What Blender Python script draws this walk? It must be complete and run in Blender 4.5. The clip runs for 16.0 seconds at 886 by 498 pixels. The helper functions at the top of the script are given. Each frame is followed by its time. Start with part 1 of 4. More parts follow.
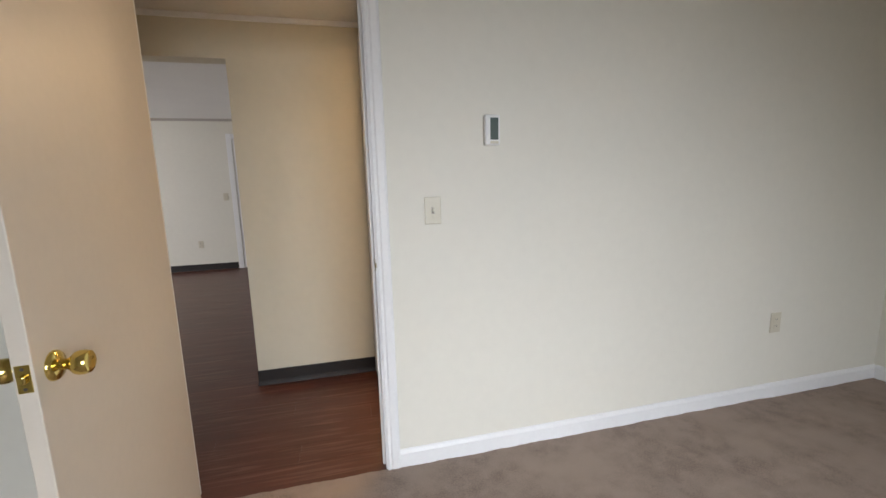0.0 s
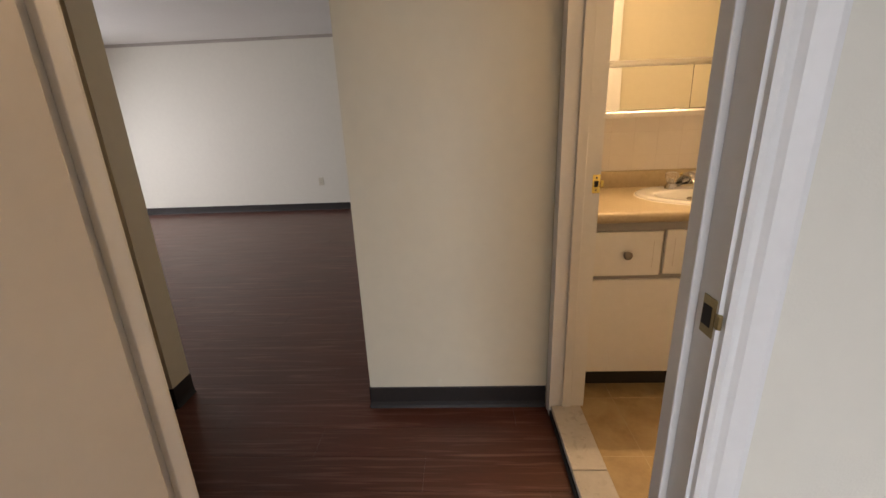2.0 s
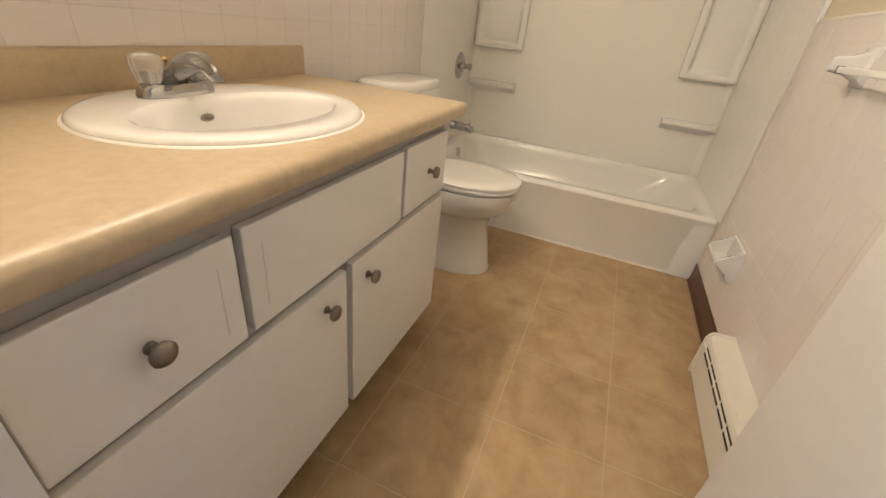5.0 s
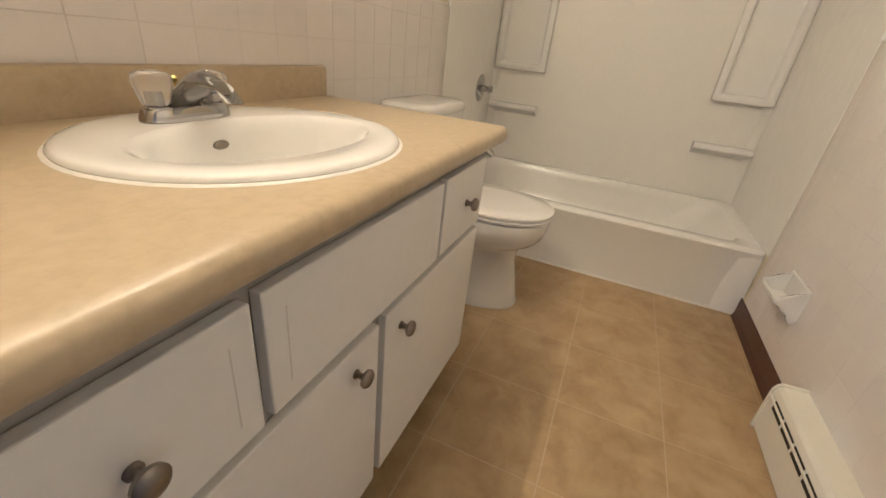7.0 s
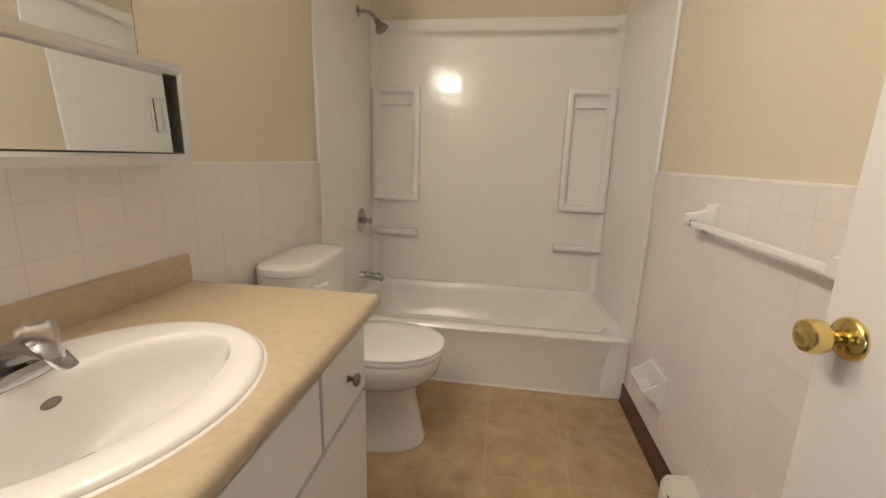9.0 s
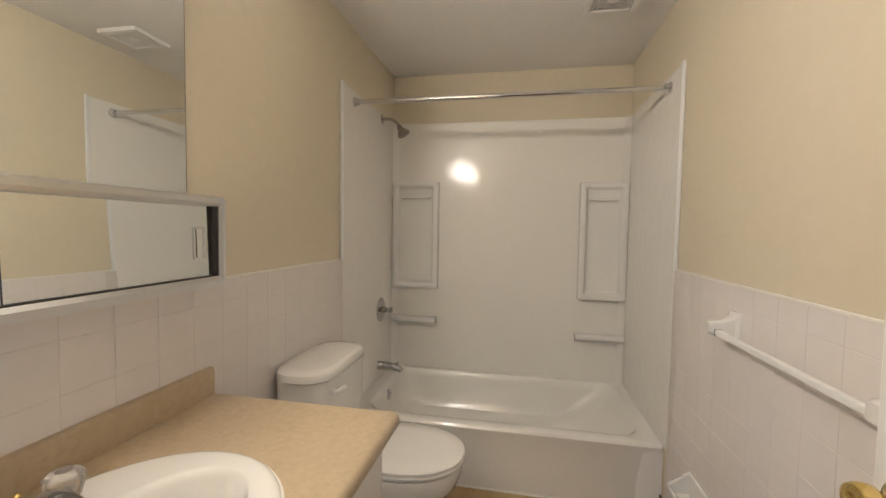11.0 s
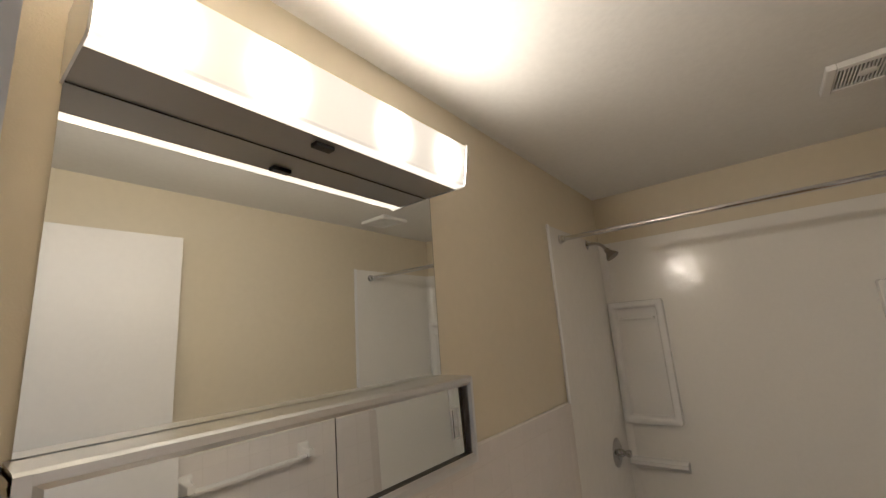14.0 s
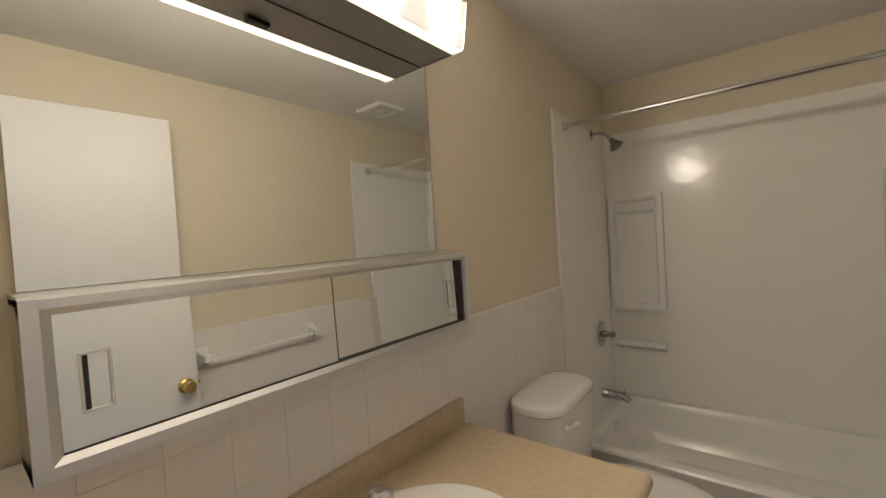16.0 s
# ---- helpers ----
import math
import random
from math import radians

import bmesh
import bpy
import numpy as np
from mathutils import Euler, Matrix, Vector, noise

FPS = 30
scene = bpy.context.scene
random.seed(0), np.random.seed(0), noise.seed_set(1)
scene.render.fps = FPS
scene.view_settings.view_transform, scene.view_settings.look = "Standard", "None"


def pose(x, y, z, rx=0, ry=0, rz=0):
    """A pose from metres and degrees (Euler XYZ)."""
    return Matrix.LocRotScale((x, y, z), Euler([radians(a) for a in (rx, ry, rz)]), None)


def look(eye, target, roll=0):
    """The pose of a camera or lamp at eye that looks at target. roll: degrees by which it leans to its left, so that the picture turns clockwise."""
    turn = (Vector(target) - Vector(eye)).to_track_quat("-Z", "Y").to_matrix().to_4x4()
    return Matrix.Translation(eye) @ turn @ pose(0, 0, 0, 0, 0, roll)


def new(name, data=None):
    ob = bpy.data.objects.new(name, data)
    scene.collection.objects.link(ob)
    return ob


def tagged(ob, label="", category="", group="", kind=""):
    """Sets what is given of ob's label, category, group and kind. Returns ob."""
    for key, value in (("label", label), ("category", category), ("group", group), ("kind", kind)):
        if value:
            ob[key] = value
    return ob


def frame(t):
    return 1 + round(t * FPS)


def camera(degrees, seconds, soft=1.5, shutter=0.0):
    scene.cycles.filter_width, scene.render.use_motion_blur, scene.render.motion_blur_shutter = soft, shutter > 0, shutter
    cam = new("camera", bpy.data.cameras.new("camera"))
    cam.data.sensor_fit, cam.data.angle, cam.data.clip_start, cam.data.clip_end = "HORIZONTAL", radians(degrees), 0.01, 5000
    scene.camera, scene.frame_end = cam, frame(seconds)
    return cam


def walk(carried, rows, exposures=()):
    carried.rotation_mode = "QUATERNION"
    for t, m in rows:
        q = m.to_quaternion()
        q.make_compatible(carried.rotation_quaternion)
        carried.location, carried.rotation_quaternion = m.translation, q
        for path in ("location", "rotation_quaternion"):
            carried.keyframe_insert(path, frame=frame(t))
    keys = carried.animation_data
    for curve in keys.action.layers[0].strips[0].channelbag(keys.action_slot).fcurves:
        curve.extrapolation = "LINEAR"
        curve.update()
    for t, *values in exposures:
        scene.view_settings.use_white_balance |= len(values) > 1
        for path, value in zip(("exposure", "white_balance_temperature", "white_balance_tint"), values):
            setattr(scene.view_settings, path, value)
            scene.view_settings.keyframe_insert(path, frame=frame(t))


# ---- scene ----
cam = camera(95.0, 16.0)
PATH = [
    (0, (-0.051, -3.294, 1.284), (0.414, -1.375, 0.966), -1.6),
    (0.5, (-0.097, -3.003, 1.261), (0.14, -1.052, 0.89), -1.8),
    (1, (-0.167, -2.711, 1.262), (-0.056, -0.759, 0.841), -2.3),
    (1.5, (-0.172, -2.351, 1.248), (-0.24, -0.406, 0.786), -2.2),
    (2, (-0.244, -2.062, 1.199), (-0.337, -0.155, 0.601), -2.3),
    (2.5, (-0.284, -1.741, 1.167), (-0.196, 0.111, 0.419), -4.1),
    (3, (-0.195, -1.466, 1.125), (0.208, 0.335, 0.353), -5.0),
    (3.5, (-0.073, -1.284, 1.085), (0.974, 0.112, 0.106), -1.8),
    (4, (0.018, -1.128, 1.089), (1.537, -0.189, 0.188), -0.5),
    (4.2, (0.06, -1.091, 1.082), (1.652, -0.284, 0.181), 1.7),
    (6.3, (0.26, -0.855, 1.011), (1.92, -0.344, 0.02), 8.4),
    (6.5, (0.27, -0.851, 1.008), (1.93, -0.318, 0.027), 8.1),
    (7, (0.277, -0.843, 1.022), (1.952, -0.208, 0.131), 6.5),
    (7.5, (0.299, -0.853, 1.061), (2.041, -0.223, 0.305), 5.0),
    (8, (0.308, -0.869, 1.103), (2.131, -0.354, 0.463), 3.7),
    (8.5, (0.318, -0.887, 1.145), (2.203, -0.532, 0.577), 2.8),
    (9, (0.309, -0.9, 1.221), (2.241, -0.624, 0.785), 1.6),
    (9.5, (0.308, -0.899, 1.287), (2.274, -0.627, 1.041), 1.4),
    (9.7, (0.307, -0.899, 1.304), (2.28, -0.624, 1.12), 1.5),
    (11.8, (0.284, -0.876, 1.386), (2.215, -0.357, 1.371), -0.1),
    (12, (0.277, -0.863, 1.403), (2.185, -0.263, 1.413), -0.6),
    (12.5, (0.271, -0.839, 1.441), (2.081, 0.005, 1.539), -2.6),
    (13, (0.263, -0.827, 1.487), (1.953, 0.228, 1.663), -3.9),
    (13.5, (0.242, -0.833, 1.522), (1.863, 0.296, 1.833), -3.9),
    (14, (0.235, -0.832, 1.551), (1.785, 0.364, 1.959), -4.1),
    (14.5, (0.239, -0.829, 1.553), (1.789, 0.367, 1.96), -4.2),
    (15, (0.251, -0.829, 1.544), (1.809, 0.389, 1.848), -4.9),
    (15.5, (0.258, -0.829, 1.508), (1.823, 0.411, 1.632), -4.7),
    (16, (0.262, -0.823, 1.465), (1.824, 0.424, 1.413), -3.6),
]
# ---- exposure, world, light ----
EXPOSE = [(0.0, 0.44, 7000, 15), (1.0, 0.26, 7100, 15), (1.5, 0.16, 7200, 17), (2.0, 0.12, 7300, 19), (2.5, 0.36, 7400, 19), (3.0, 0.38, 7500, 18), (3.5, 0.46, 6800, 14), (4.2, 0.46, 5350, 11), (6.3, 0.38, 4900, 10), (8.0, 0.26, 4900, 10), (9.7, 0.10, 4600, 10), (11.8, 0.0, 4650, 11), (13.0, -0.3, 4650, 11), (14.0, -0.65, 4650, 12), (14.8, -0.85, 4620, 12), (15.3, -0.72, 4650, 11), (16.0, -0.52, 4700, 10)]
walk(cam, [(t, look(eye, target, roll)) for t, eye, target, roll in PATH], EXPOSE)

world = bpy.data.worlds.new("sky")
scene.world = world
world.use_nodes = True
sky = world.node_tree.nodes.new("ShaderNodeTexSky")
sky.sky_type = "NISHITA"
sky.sun_disc = False
sky.sun_elevation, sky.sun_rotation = radians(40), radians(200)
backg = world.node_tree.nodes["Background"]
backg.inputs["Strength"].default_value = 0.12
world.node_tree.links.new(sky.outputs[0], backg.inputs[0])
sun = new("sun", bpy.data.lights.new("sun", "SUN"))
sun.data.energy, sun.data.angle, sun.data.color = 1.0, radians(12), (1, 0.95, 0.88)
sun.matrix_world = look((-3, -30, 25), (0, 0, 0))


def area(name, eye, target, w, h, power, color):
    lamp = new(name, bpy.data.lights.new(name, "AREA"))
    lamp.data.shape, lamp.data.size, lamp.data.size_y = "RECTANGLE", w, h
    lamp.data.energy, lamp.data.color = power, color
    lamp.matrix_world = look(eye, target)
    return lamp


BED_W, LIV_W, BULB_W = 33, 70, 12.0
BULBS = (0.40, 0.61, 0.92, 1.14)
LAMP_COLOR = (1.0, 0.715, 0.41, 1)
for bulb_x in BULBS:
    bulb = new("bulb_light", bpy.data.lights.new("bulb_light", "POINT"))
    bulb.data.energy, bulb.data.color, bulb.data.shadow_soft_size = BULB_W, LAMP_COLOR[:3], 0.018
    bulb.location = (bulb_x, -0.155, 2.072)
area("window_light_bedroom", (0.5, -5.12, 1.35), (0.5, -1.6, -0.95), 1.7, 1.3, BED_W, (0.73, 0.865, 1.0)).data.spread = radians(104)
area("window_light_living", (-5.90, 1.9, 1.15), (-2.0, 1.9, -0.4), 2.3, 1.9, LIV_W, (0.80, 0.89, 1.0)).data.spread = radians(165)

# ---- materials ----


def mat(name, color, rough=0.5, metal=0.0, var=0.06, scale=3.0, fine=60.0, bump=0.0, bscale=200.0, coat=0.0, per=0.0, stretch=(1, 1, 1), rvar=0.08):
    m = bpy.data.materials.new(name)
    m.use_nodes = True
    nt = m.node_tree
    n, l = nt.nodes, nt.links
    b = n["Principled BSDF"]
    b.inputs["Roughness"].default_value, b.inputs["Metallic"].default_value = rough, metal
    b.inputs["Coat Weight"].default_value = coat
    b.inputs["Coat Roughness"].default_value = 0.08
    geo = n.new("ShaderNodeNewGeometry")
    sc = n.new("ShaderNodeVectorMath")
    sc.operation = "MULTIPLY"
    sc.inputs[1].default_value = stretch
    l.new(geo.outputs["Position"], sc.inputs[0])
    big, small = n.new("ShaderNodeTexNoise"), n.new("ShaderNodeTexNoise")
    big.inputs["Scale"].default_value, small.inputs["Scale"].default_value = scale, fine
    big.inputs["Detail"].default_value, small.inputs["Detail"].default_value = 5, 4
    for t in (big, small):
        l.new(sc.outputs[0], t.inputs["Vector"])
    add = n.new("ShaderNodeMath")
    add.operation = "ADD"
    l.new(big.outputs[0], add.inputs[0])
    l.new(small.outputs[0], add.inputs[1])
    ramp = n.new("ShaderNodeMapRange")
    ramp.inputs[1].default_value, ramp.inputs[2].default_value = 0.6, 1.4
    ramp.inputs[3].default_value, ramp.inputs[4].default_value = 1 - var, 1 + var
    l.new(add.outputs[0], ramp.inputs[0])
    last = ramp.outputs[0]
    if per:
        info = n.new("ShaderNodeObjectInfo")
        r2 = n.new("ShaderNodeMapRange")
        r2.inputs[3].default_value, r2.inputs[4].default_value = 1 - per, 1 + per
        l.new(info.outputs["Random"], r2.inputs[0])
        mul = n.new("ShaderNodeMath")
        mul.operation = "MULTIPLY"
        l.new(last, mul.inputs[0])
        l.new(r2.outputs[0], mul.inputs[1])
        last = mul.outputs[0]
    col = n.new("ShaderNodeVectorMath")
    col.operation = "SCALE"
    col.inputs[0].default_value = color
    l.new(last, col.inputs["Scale"])
    l.new(col.outputs[0], b.inputs["Base Color"])
    rr = n.new("ShaderNodeMapRange")
    rr.inputs[1].default_value, rr.inputs[2].default_value = 0.3, 0.7
    rr.inputs[3].default_value, rr.inputs[4].default_value = rough * (1 - rvar), min(1, rough * (1 + rvar))
    l.new(big.outputs[0], rr.inputs[0])
    l.new(rr.outputs[0], b.inputs["Roughness"])
    if bump:
        bt, bn = n.new("ShaderNodeTexNoise"), n.new("ShaderNodeBump")
        bt.inputs["Scale"].default_value, bt.inputs["Detail"].default_value = bscale, 4
        l.new(sc.outputs[0], bt.inputs["Vector"])
        bn.inputs["Strength"].default_value, bn.inputs["Distance"].default_value = bump, 0.004
        l.new(bt.outputs[0], bn.inputs["Height"])
        l.new(bn.outputs[0], b.inputs["Normal"])
    return m


def two_tone(m, color2, lo, hi, scale, stretch=(1, 1, 1), detail=6, distort=0.0):
    """Lays patches of a second colour over a material's first."""
    n, l = m.node_tree.nodes, m.node_tree.links
    b = n["Principled BSDF"]
    src = b.inputs["Base Color"].links[0].from_socket
    geo, sc, tex = n.new("ShaderNodeNewGeometry"), n.new("ShaderNodeVectorMath"), n.new("ShaderNodeTexNoise")
    sc.operation = "MULTIPLY"
    sc.inputs[1].default_value = stretch
    tex.inputs["Scale"].default_value, tex.inputs["Detail"].default_value, tex.inputs["Distortion"].default_value = scale, detail, distort
    l.new(geo.outputs["Position"], sc.inputs[0])
    l.new(sc.outputs[0], tex.inputs["Vector"])
    mr, mix = n.new("ShaderNodeMapRange"), n.new("ShaderNodeMix")
    mr.inputs[1].default_value, mr.inputs[2].default_value = lo, hi
    l.new(tex.outputs[0], mr.inputs[0])
    mix.data_type = "RGBA"
    l.new(mr.outputs[0], mix.inputs[0])
    l.new(src, mix.inputs[6])
    mix.inputs[7].default_value = (*color2, 1)
    l.new(mix.outputs[2], b.inputs["Base Color"])
    return m


M_CREAM = mat("cream_wall_paint", (0.665, 0.60, 0.455), 0.55, var=0.03, scale=1.5, fine=25, bump=0.12, bscale=260)
M_OFF = mat("off_white_wall_paint", (0.74, 0.715, 0.635), 0.6, var=0.025, scale=1.2, fine=20, bump=0.12, bscale=240)
M_HALL = mat("hall_wall_paint", (0.65, 0.60, 0.48), 0.6, var=0.03, scale=1.2, fine=20, bump=0.12, bscale=240)
M_CEIL = mat("ceiling_paint", (0.79, 0.78, 0.75), 0.75, var=0.04, scale=2, fine=40, bump=0.25, bscale=60)
M_TRIM = mat("white_trim_paint", (0.80, 0.80, 0.80), 0.38, var=0.03, scale=4, fine=50, bump=0.06, bscale=90)
M_DOOR = mat("door_paint", (0.64, 0.575, 0.49), 0.42, var=0.025, scale=2, fine=40, bump=0.05, bscale=120)
M_DOOR2 = mat("bath_door_paint", (0.76, 0.735, 0.70), 0.40, var=0.025, scale=2, fine=40, bump=0.05, bscale=120)
M_CAB = mat("white_cabinet_paint", (0.80, 0.79, 0.77), 0.36, var=0.03, scale=4, fine=40, bump=0.05, bscale=120)
# cabinet white darkened: the shade between the fronts is put into this colour
M_CABGAP = mat("cabinet_gap_shade_paint", (0.40, 0.38, 0.355), 0.5, var=0.05)
M_CABLINE = mat("routed_line_paint", (0.62, 0.60, 0.57), 0.5, var=0.05)
# near-black that stands in for the shade inside recesses, slots and holes
M_DARK = mat("cavity_shade_black", (0.03, 0.025, 0.02), 0.8)
M_BASE = mat("dark_cove_base_vinyl", (0.016, 0.012, 0.011), 0.6, var=0.1, scale=8)
M_BRBASE = mat("brown_cove_base_vinyl", (0.075, 0.028, 0.020), 0.35, var=0.1, scale=8)
M_TILE = mat("glazed_wall_tile", (0.77, 0.73, 0.70), 0.16, var=0.02, scale=5, fine=30, bump=0.02, bscale=25, per=0.008)
M_GROUT = mat("tile_grout", (0.66, 0.62, 0.585), 0.7, var=0.07, scale=9, fine=90)
M_PORC = mat("white_porcelain", (0.79, 0.775, 0.745), 0.10, var=0.015, coat=0.4)
M_TUB = mat("tub_enamel", (0.84, 0.83, 0.80), 0.15, var=0.02, scale=3, coat=0.3)
M_SUR = mat("surround_acrylic", (0.83, 0.815, 0.775), 0.16, var=0.02, scale=2, bump=0.5, bscale=13)
M_CADDY = mat("moulded_caddy_acrylic", (0.83, 0.825, 0.81), 0.12, var=0.02)
M_LAM = two_tone(mat("counter_laminate", (0.455, 0.365, 0.232), 0.32, var=0.08, scale=14, fine=160), (0.505, 0.408, 0.268), 0.38, 0.66, 55, distort=0.3)
M_FLOOR = two_tone(mat("bath_floor_tile", (0.365, 0.25, 0.12), 0.40, var=0.15, scale=11, fine=60, per=0.06, bump=0.55, bscale=32), (0.53, 0.395, 0.215), 0.28, 0.78, 10, distort=0.5)
M_FGROUT = mat("bath_floor_joint", (0.50, 0.395, 0.245), 0.6, var=0.08)
M_PLANK = two_tone(mat("dark_wood_plank", (0.095, 0.030, 0.018), 0.34, var=0.22, scale=5, fine=40, stretch=(0.5, 6, 1), per=0.07, bump=0.05, bscale=60), (0.21, 0.105, 0.078), 0.52, 0.76, 4, stretch=(0.6, 13, 1), distort=0.7)
M_CARPET = two_tone(mat("taupe_carpet", (0.30, 0.225, 0.185), 0.95, var=0.35, scale=14, fine=170, bump=1.0, bscale=260), (0.36, 0.275, 0.225), 0.40, 0.65, 3.5)
M_MARBLE = two_tone(mat("marble_threshold", (0.56, 0.53, 0.50), 0.35, var=0.08, scale=14), (0.40, 0.37, 0.34), 0.55, 0.75, 18, distort=2)
M_CHROME = mat("chrome", (0.66, 0.66, 0.67), 0.09, 1.0, var=0.02)
# chrome darkened in base colour to imitate the dark surroundings it would mirror
M_DCHROME = mat("dark_reflection_chrome", (0.48, 0.475, 0.47), 0.12, 1.0, var=0.05)
M_NICKEL = mat("pewter_knob_metal", (0.28, 0.25, 0.22), 0.36, 1.0, var=0.12, fine=200)
M_STEEL = mat("brushed_aluminium", (0.74, 0.735, 0.73), 0.30, 1.0, var=0.02, stretch=(1, 10, 10), fine=30, rvar=0.03)
M_UNDER = mat("lamp_housing_metal", (0.34, 0.32, 0.30), 0.38, 0.7, var=0.05, stretch=(1, 30, 30))
M_BRASS = mat("polished_brass", (0.74, 0.58, 0.19), 0.13, 1.0, var=0.04)
M_OLDBRASS = mat("tarnished_brass", (0.36, 0.28, 0.14), 0.35, 1.0, var=0.15, fine=150)
M_BLACK = mat("black_plastic", (0.015, 0.015, 0.015), 0.4)
M_PLASTIC = mat("ivory_plastic", (0.62, 0.575, 0.46), 0.35, var=0.02)
M_WPLASTIC = mat("white_plastic", (0.80, 0.79, 0.77), 0.32, var=0.02)
M_LCD = mat("grey_green_display", (0.10, 0.13, 0.12), 0.2)
M_HEAT = mat("heater_enamel", (0.78, 0.75, 0.65), 0.38, var=0.03, scale=5)
M_CAULK = mat("caulk", (0.78, 0.75, 0.70), 0.5, var=0.06, scale=20)
M_MIRROR = mat("mirror_silver", (0.90, 0.92, 0.90), 0.005, 1.0, var=0.0, rvar=0)
M_GLASS = bpy.data.materials.new("clear_acrylic")
M_GLASS.use_nodes = True
gb = M_GLASS.node_tree.nodes["Principled BSDF"]
gb.inputs["Transmission Weight"].default_value, gb.inputs["Roughness"].default_value, gb.inputs["IOR"].default_value = 1.0, 0.05, 1.45
gb.inputs["Base Color"].default_value = (0.95, 0.93, 0.88, 1)

M_ACRYL = bpy.data.materials.new("cloudy_acrylic")
M_ACRYL.use_nodes = True
gb = M_ACRYL.node_tree.nodes["Principled BSDF"]
gb.inputs["Transmission Weight"].default_value, gb.inputs["Roughness"].default_value, gb.inputs["IOR"].default_value = 0.82, 0.14, 1.35
gb.inputs["Base Color"].default_value = (0.94, 0.91, 0.87, 1)

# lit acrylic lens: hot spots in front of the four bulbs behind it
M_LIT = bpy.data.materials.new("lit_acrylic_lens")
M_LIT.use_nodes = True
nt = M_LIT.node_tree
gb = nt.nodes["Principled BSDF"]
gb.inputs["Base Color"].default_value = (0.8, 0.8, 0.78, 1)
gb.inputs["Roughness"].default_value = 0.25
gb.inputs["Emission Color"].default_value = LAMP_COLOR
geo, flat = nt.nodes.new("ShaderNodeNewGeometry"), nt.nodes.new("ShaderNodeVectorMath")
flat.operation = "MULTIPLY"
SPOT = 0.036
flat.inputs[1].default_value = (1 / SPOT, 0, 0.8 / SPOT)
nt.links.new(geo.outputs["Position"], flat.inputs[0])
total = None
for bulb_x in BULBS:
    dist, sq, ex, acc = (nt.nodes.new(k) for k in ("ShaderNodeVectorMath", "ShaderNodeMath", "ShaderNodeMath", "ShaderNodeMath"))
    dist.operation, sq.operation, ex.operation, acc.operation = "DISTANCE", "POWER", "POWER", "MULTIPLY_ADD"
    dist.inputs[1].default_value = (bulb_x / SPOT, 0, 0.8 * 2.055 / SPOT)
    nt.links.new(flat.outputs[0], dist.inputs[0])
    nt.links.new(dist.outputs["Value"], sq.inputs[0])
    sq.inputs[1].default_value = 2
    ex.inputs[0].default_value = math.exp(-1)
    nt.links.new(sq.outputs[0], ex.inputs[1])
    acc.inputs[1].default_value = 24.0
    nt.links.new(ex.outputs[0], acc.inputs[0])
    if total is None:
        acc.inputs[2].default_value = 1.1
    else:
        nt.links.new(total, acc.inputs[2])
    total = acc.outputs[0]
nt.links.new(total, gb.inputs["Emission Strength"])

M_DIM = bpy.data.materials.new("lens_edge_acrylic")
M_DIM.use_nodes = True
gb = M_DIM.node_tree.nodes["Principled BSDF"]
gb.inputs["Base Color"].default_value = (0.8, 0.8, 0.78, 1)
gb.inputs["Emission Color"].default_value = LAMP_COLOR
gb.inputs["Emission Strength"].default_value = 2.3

# ---- mesh helpers ----


def box(bm, x0, x1, y0, y1, z0, z1, bevel=0.0, seg=2):
    made = bmesh.ops.create_cube(bm, size=1, matrix=Matrix.Translation(((x0 + x1) / 2, (y0 + y1) / 2, (z0 + z1) / 2)) @ Matrix.Diagonal((x1 - x0, y1 - y0, z1 - z0, 1)))
    if bevel:
        edges = {e for v in made["verts"] for e in v.link_edges}
        bmesh.ops.bevel(bm, geom=list(edges), offset=bevel, segments=seg, profile=0.5, affect="EDGES")
    return bm


def loft(bm, rings, cap=(True, True), closed=True):
    """Skins a row of rings of equally many points."""
    rows = [[bm.verts.new(p) for p in ring] for ring in rings]
    n = len(rows[0])
    for a, b in zip(rows, rows[1:]):
        for i in range(n if closed else n - 1):
            j = (i + 1) % n
            bm.faces.new((a[i], a[j], b[j], b[i]))
    if cap[0]:
        bm.faces.new(rows[0][::-1])
    if cap[1]:
        bm.faces.new(rows[-1])
    return bm


def ellipse(cx, cy, z, a, b, n=40, power=2.0):
    out = []
    for i in range(n):
        t = 2 * math.pi * i / n
        c, s = math.cos(t), math.sin(t)
        out.append((cx + a * math.copysign(abs(c) ** (2 / power), c), cy + b * math.copysign(abs(s) ** (2 / power), s), z))
    return out


def round_rect(x0, x1, y0, y1, z, r, k=6):
    out = []
    for cx, cy, a0 in ((x1 - r, y1 - r, 0), (x0 + r, y1 - r, 90), (x0 + r, y0 + r, 180), (x1 - r, y0 + r, 270)):
        for i in range(k):
            a = radians(a0 + 90 * i / (k - 1))
            out.append((cx + r * math.cos(a), cy + r * math.sin(a), z))
    return out


def turned(bm, base, axis, profile, n=24):
    """A turned piece: profile rows of (distance along the axis, radius)."""
    axis = Vector(axis).normalized()
    u = axis.orthogonal().normalized()
    v = axis.cross(u)
    base = Vector(base)
    return loft(bm, [[base + axis * d + (u * math.cos(2 * math.pi * i / n) + v * math.sin(2 * math.pi * i / n)) * max(r, 0.0004) for i in range(n)] for d, r in profile])


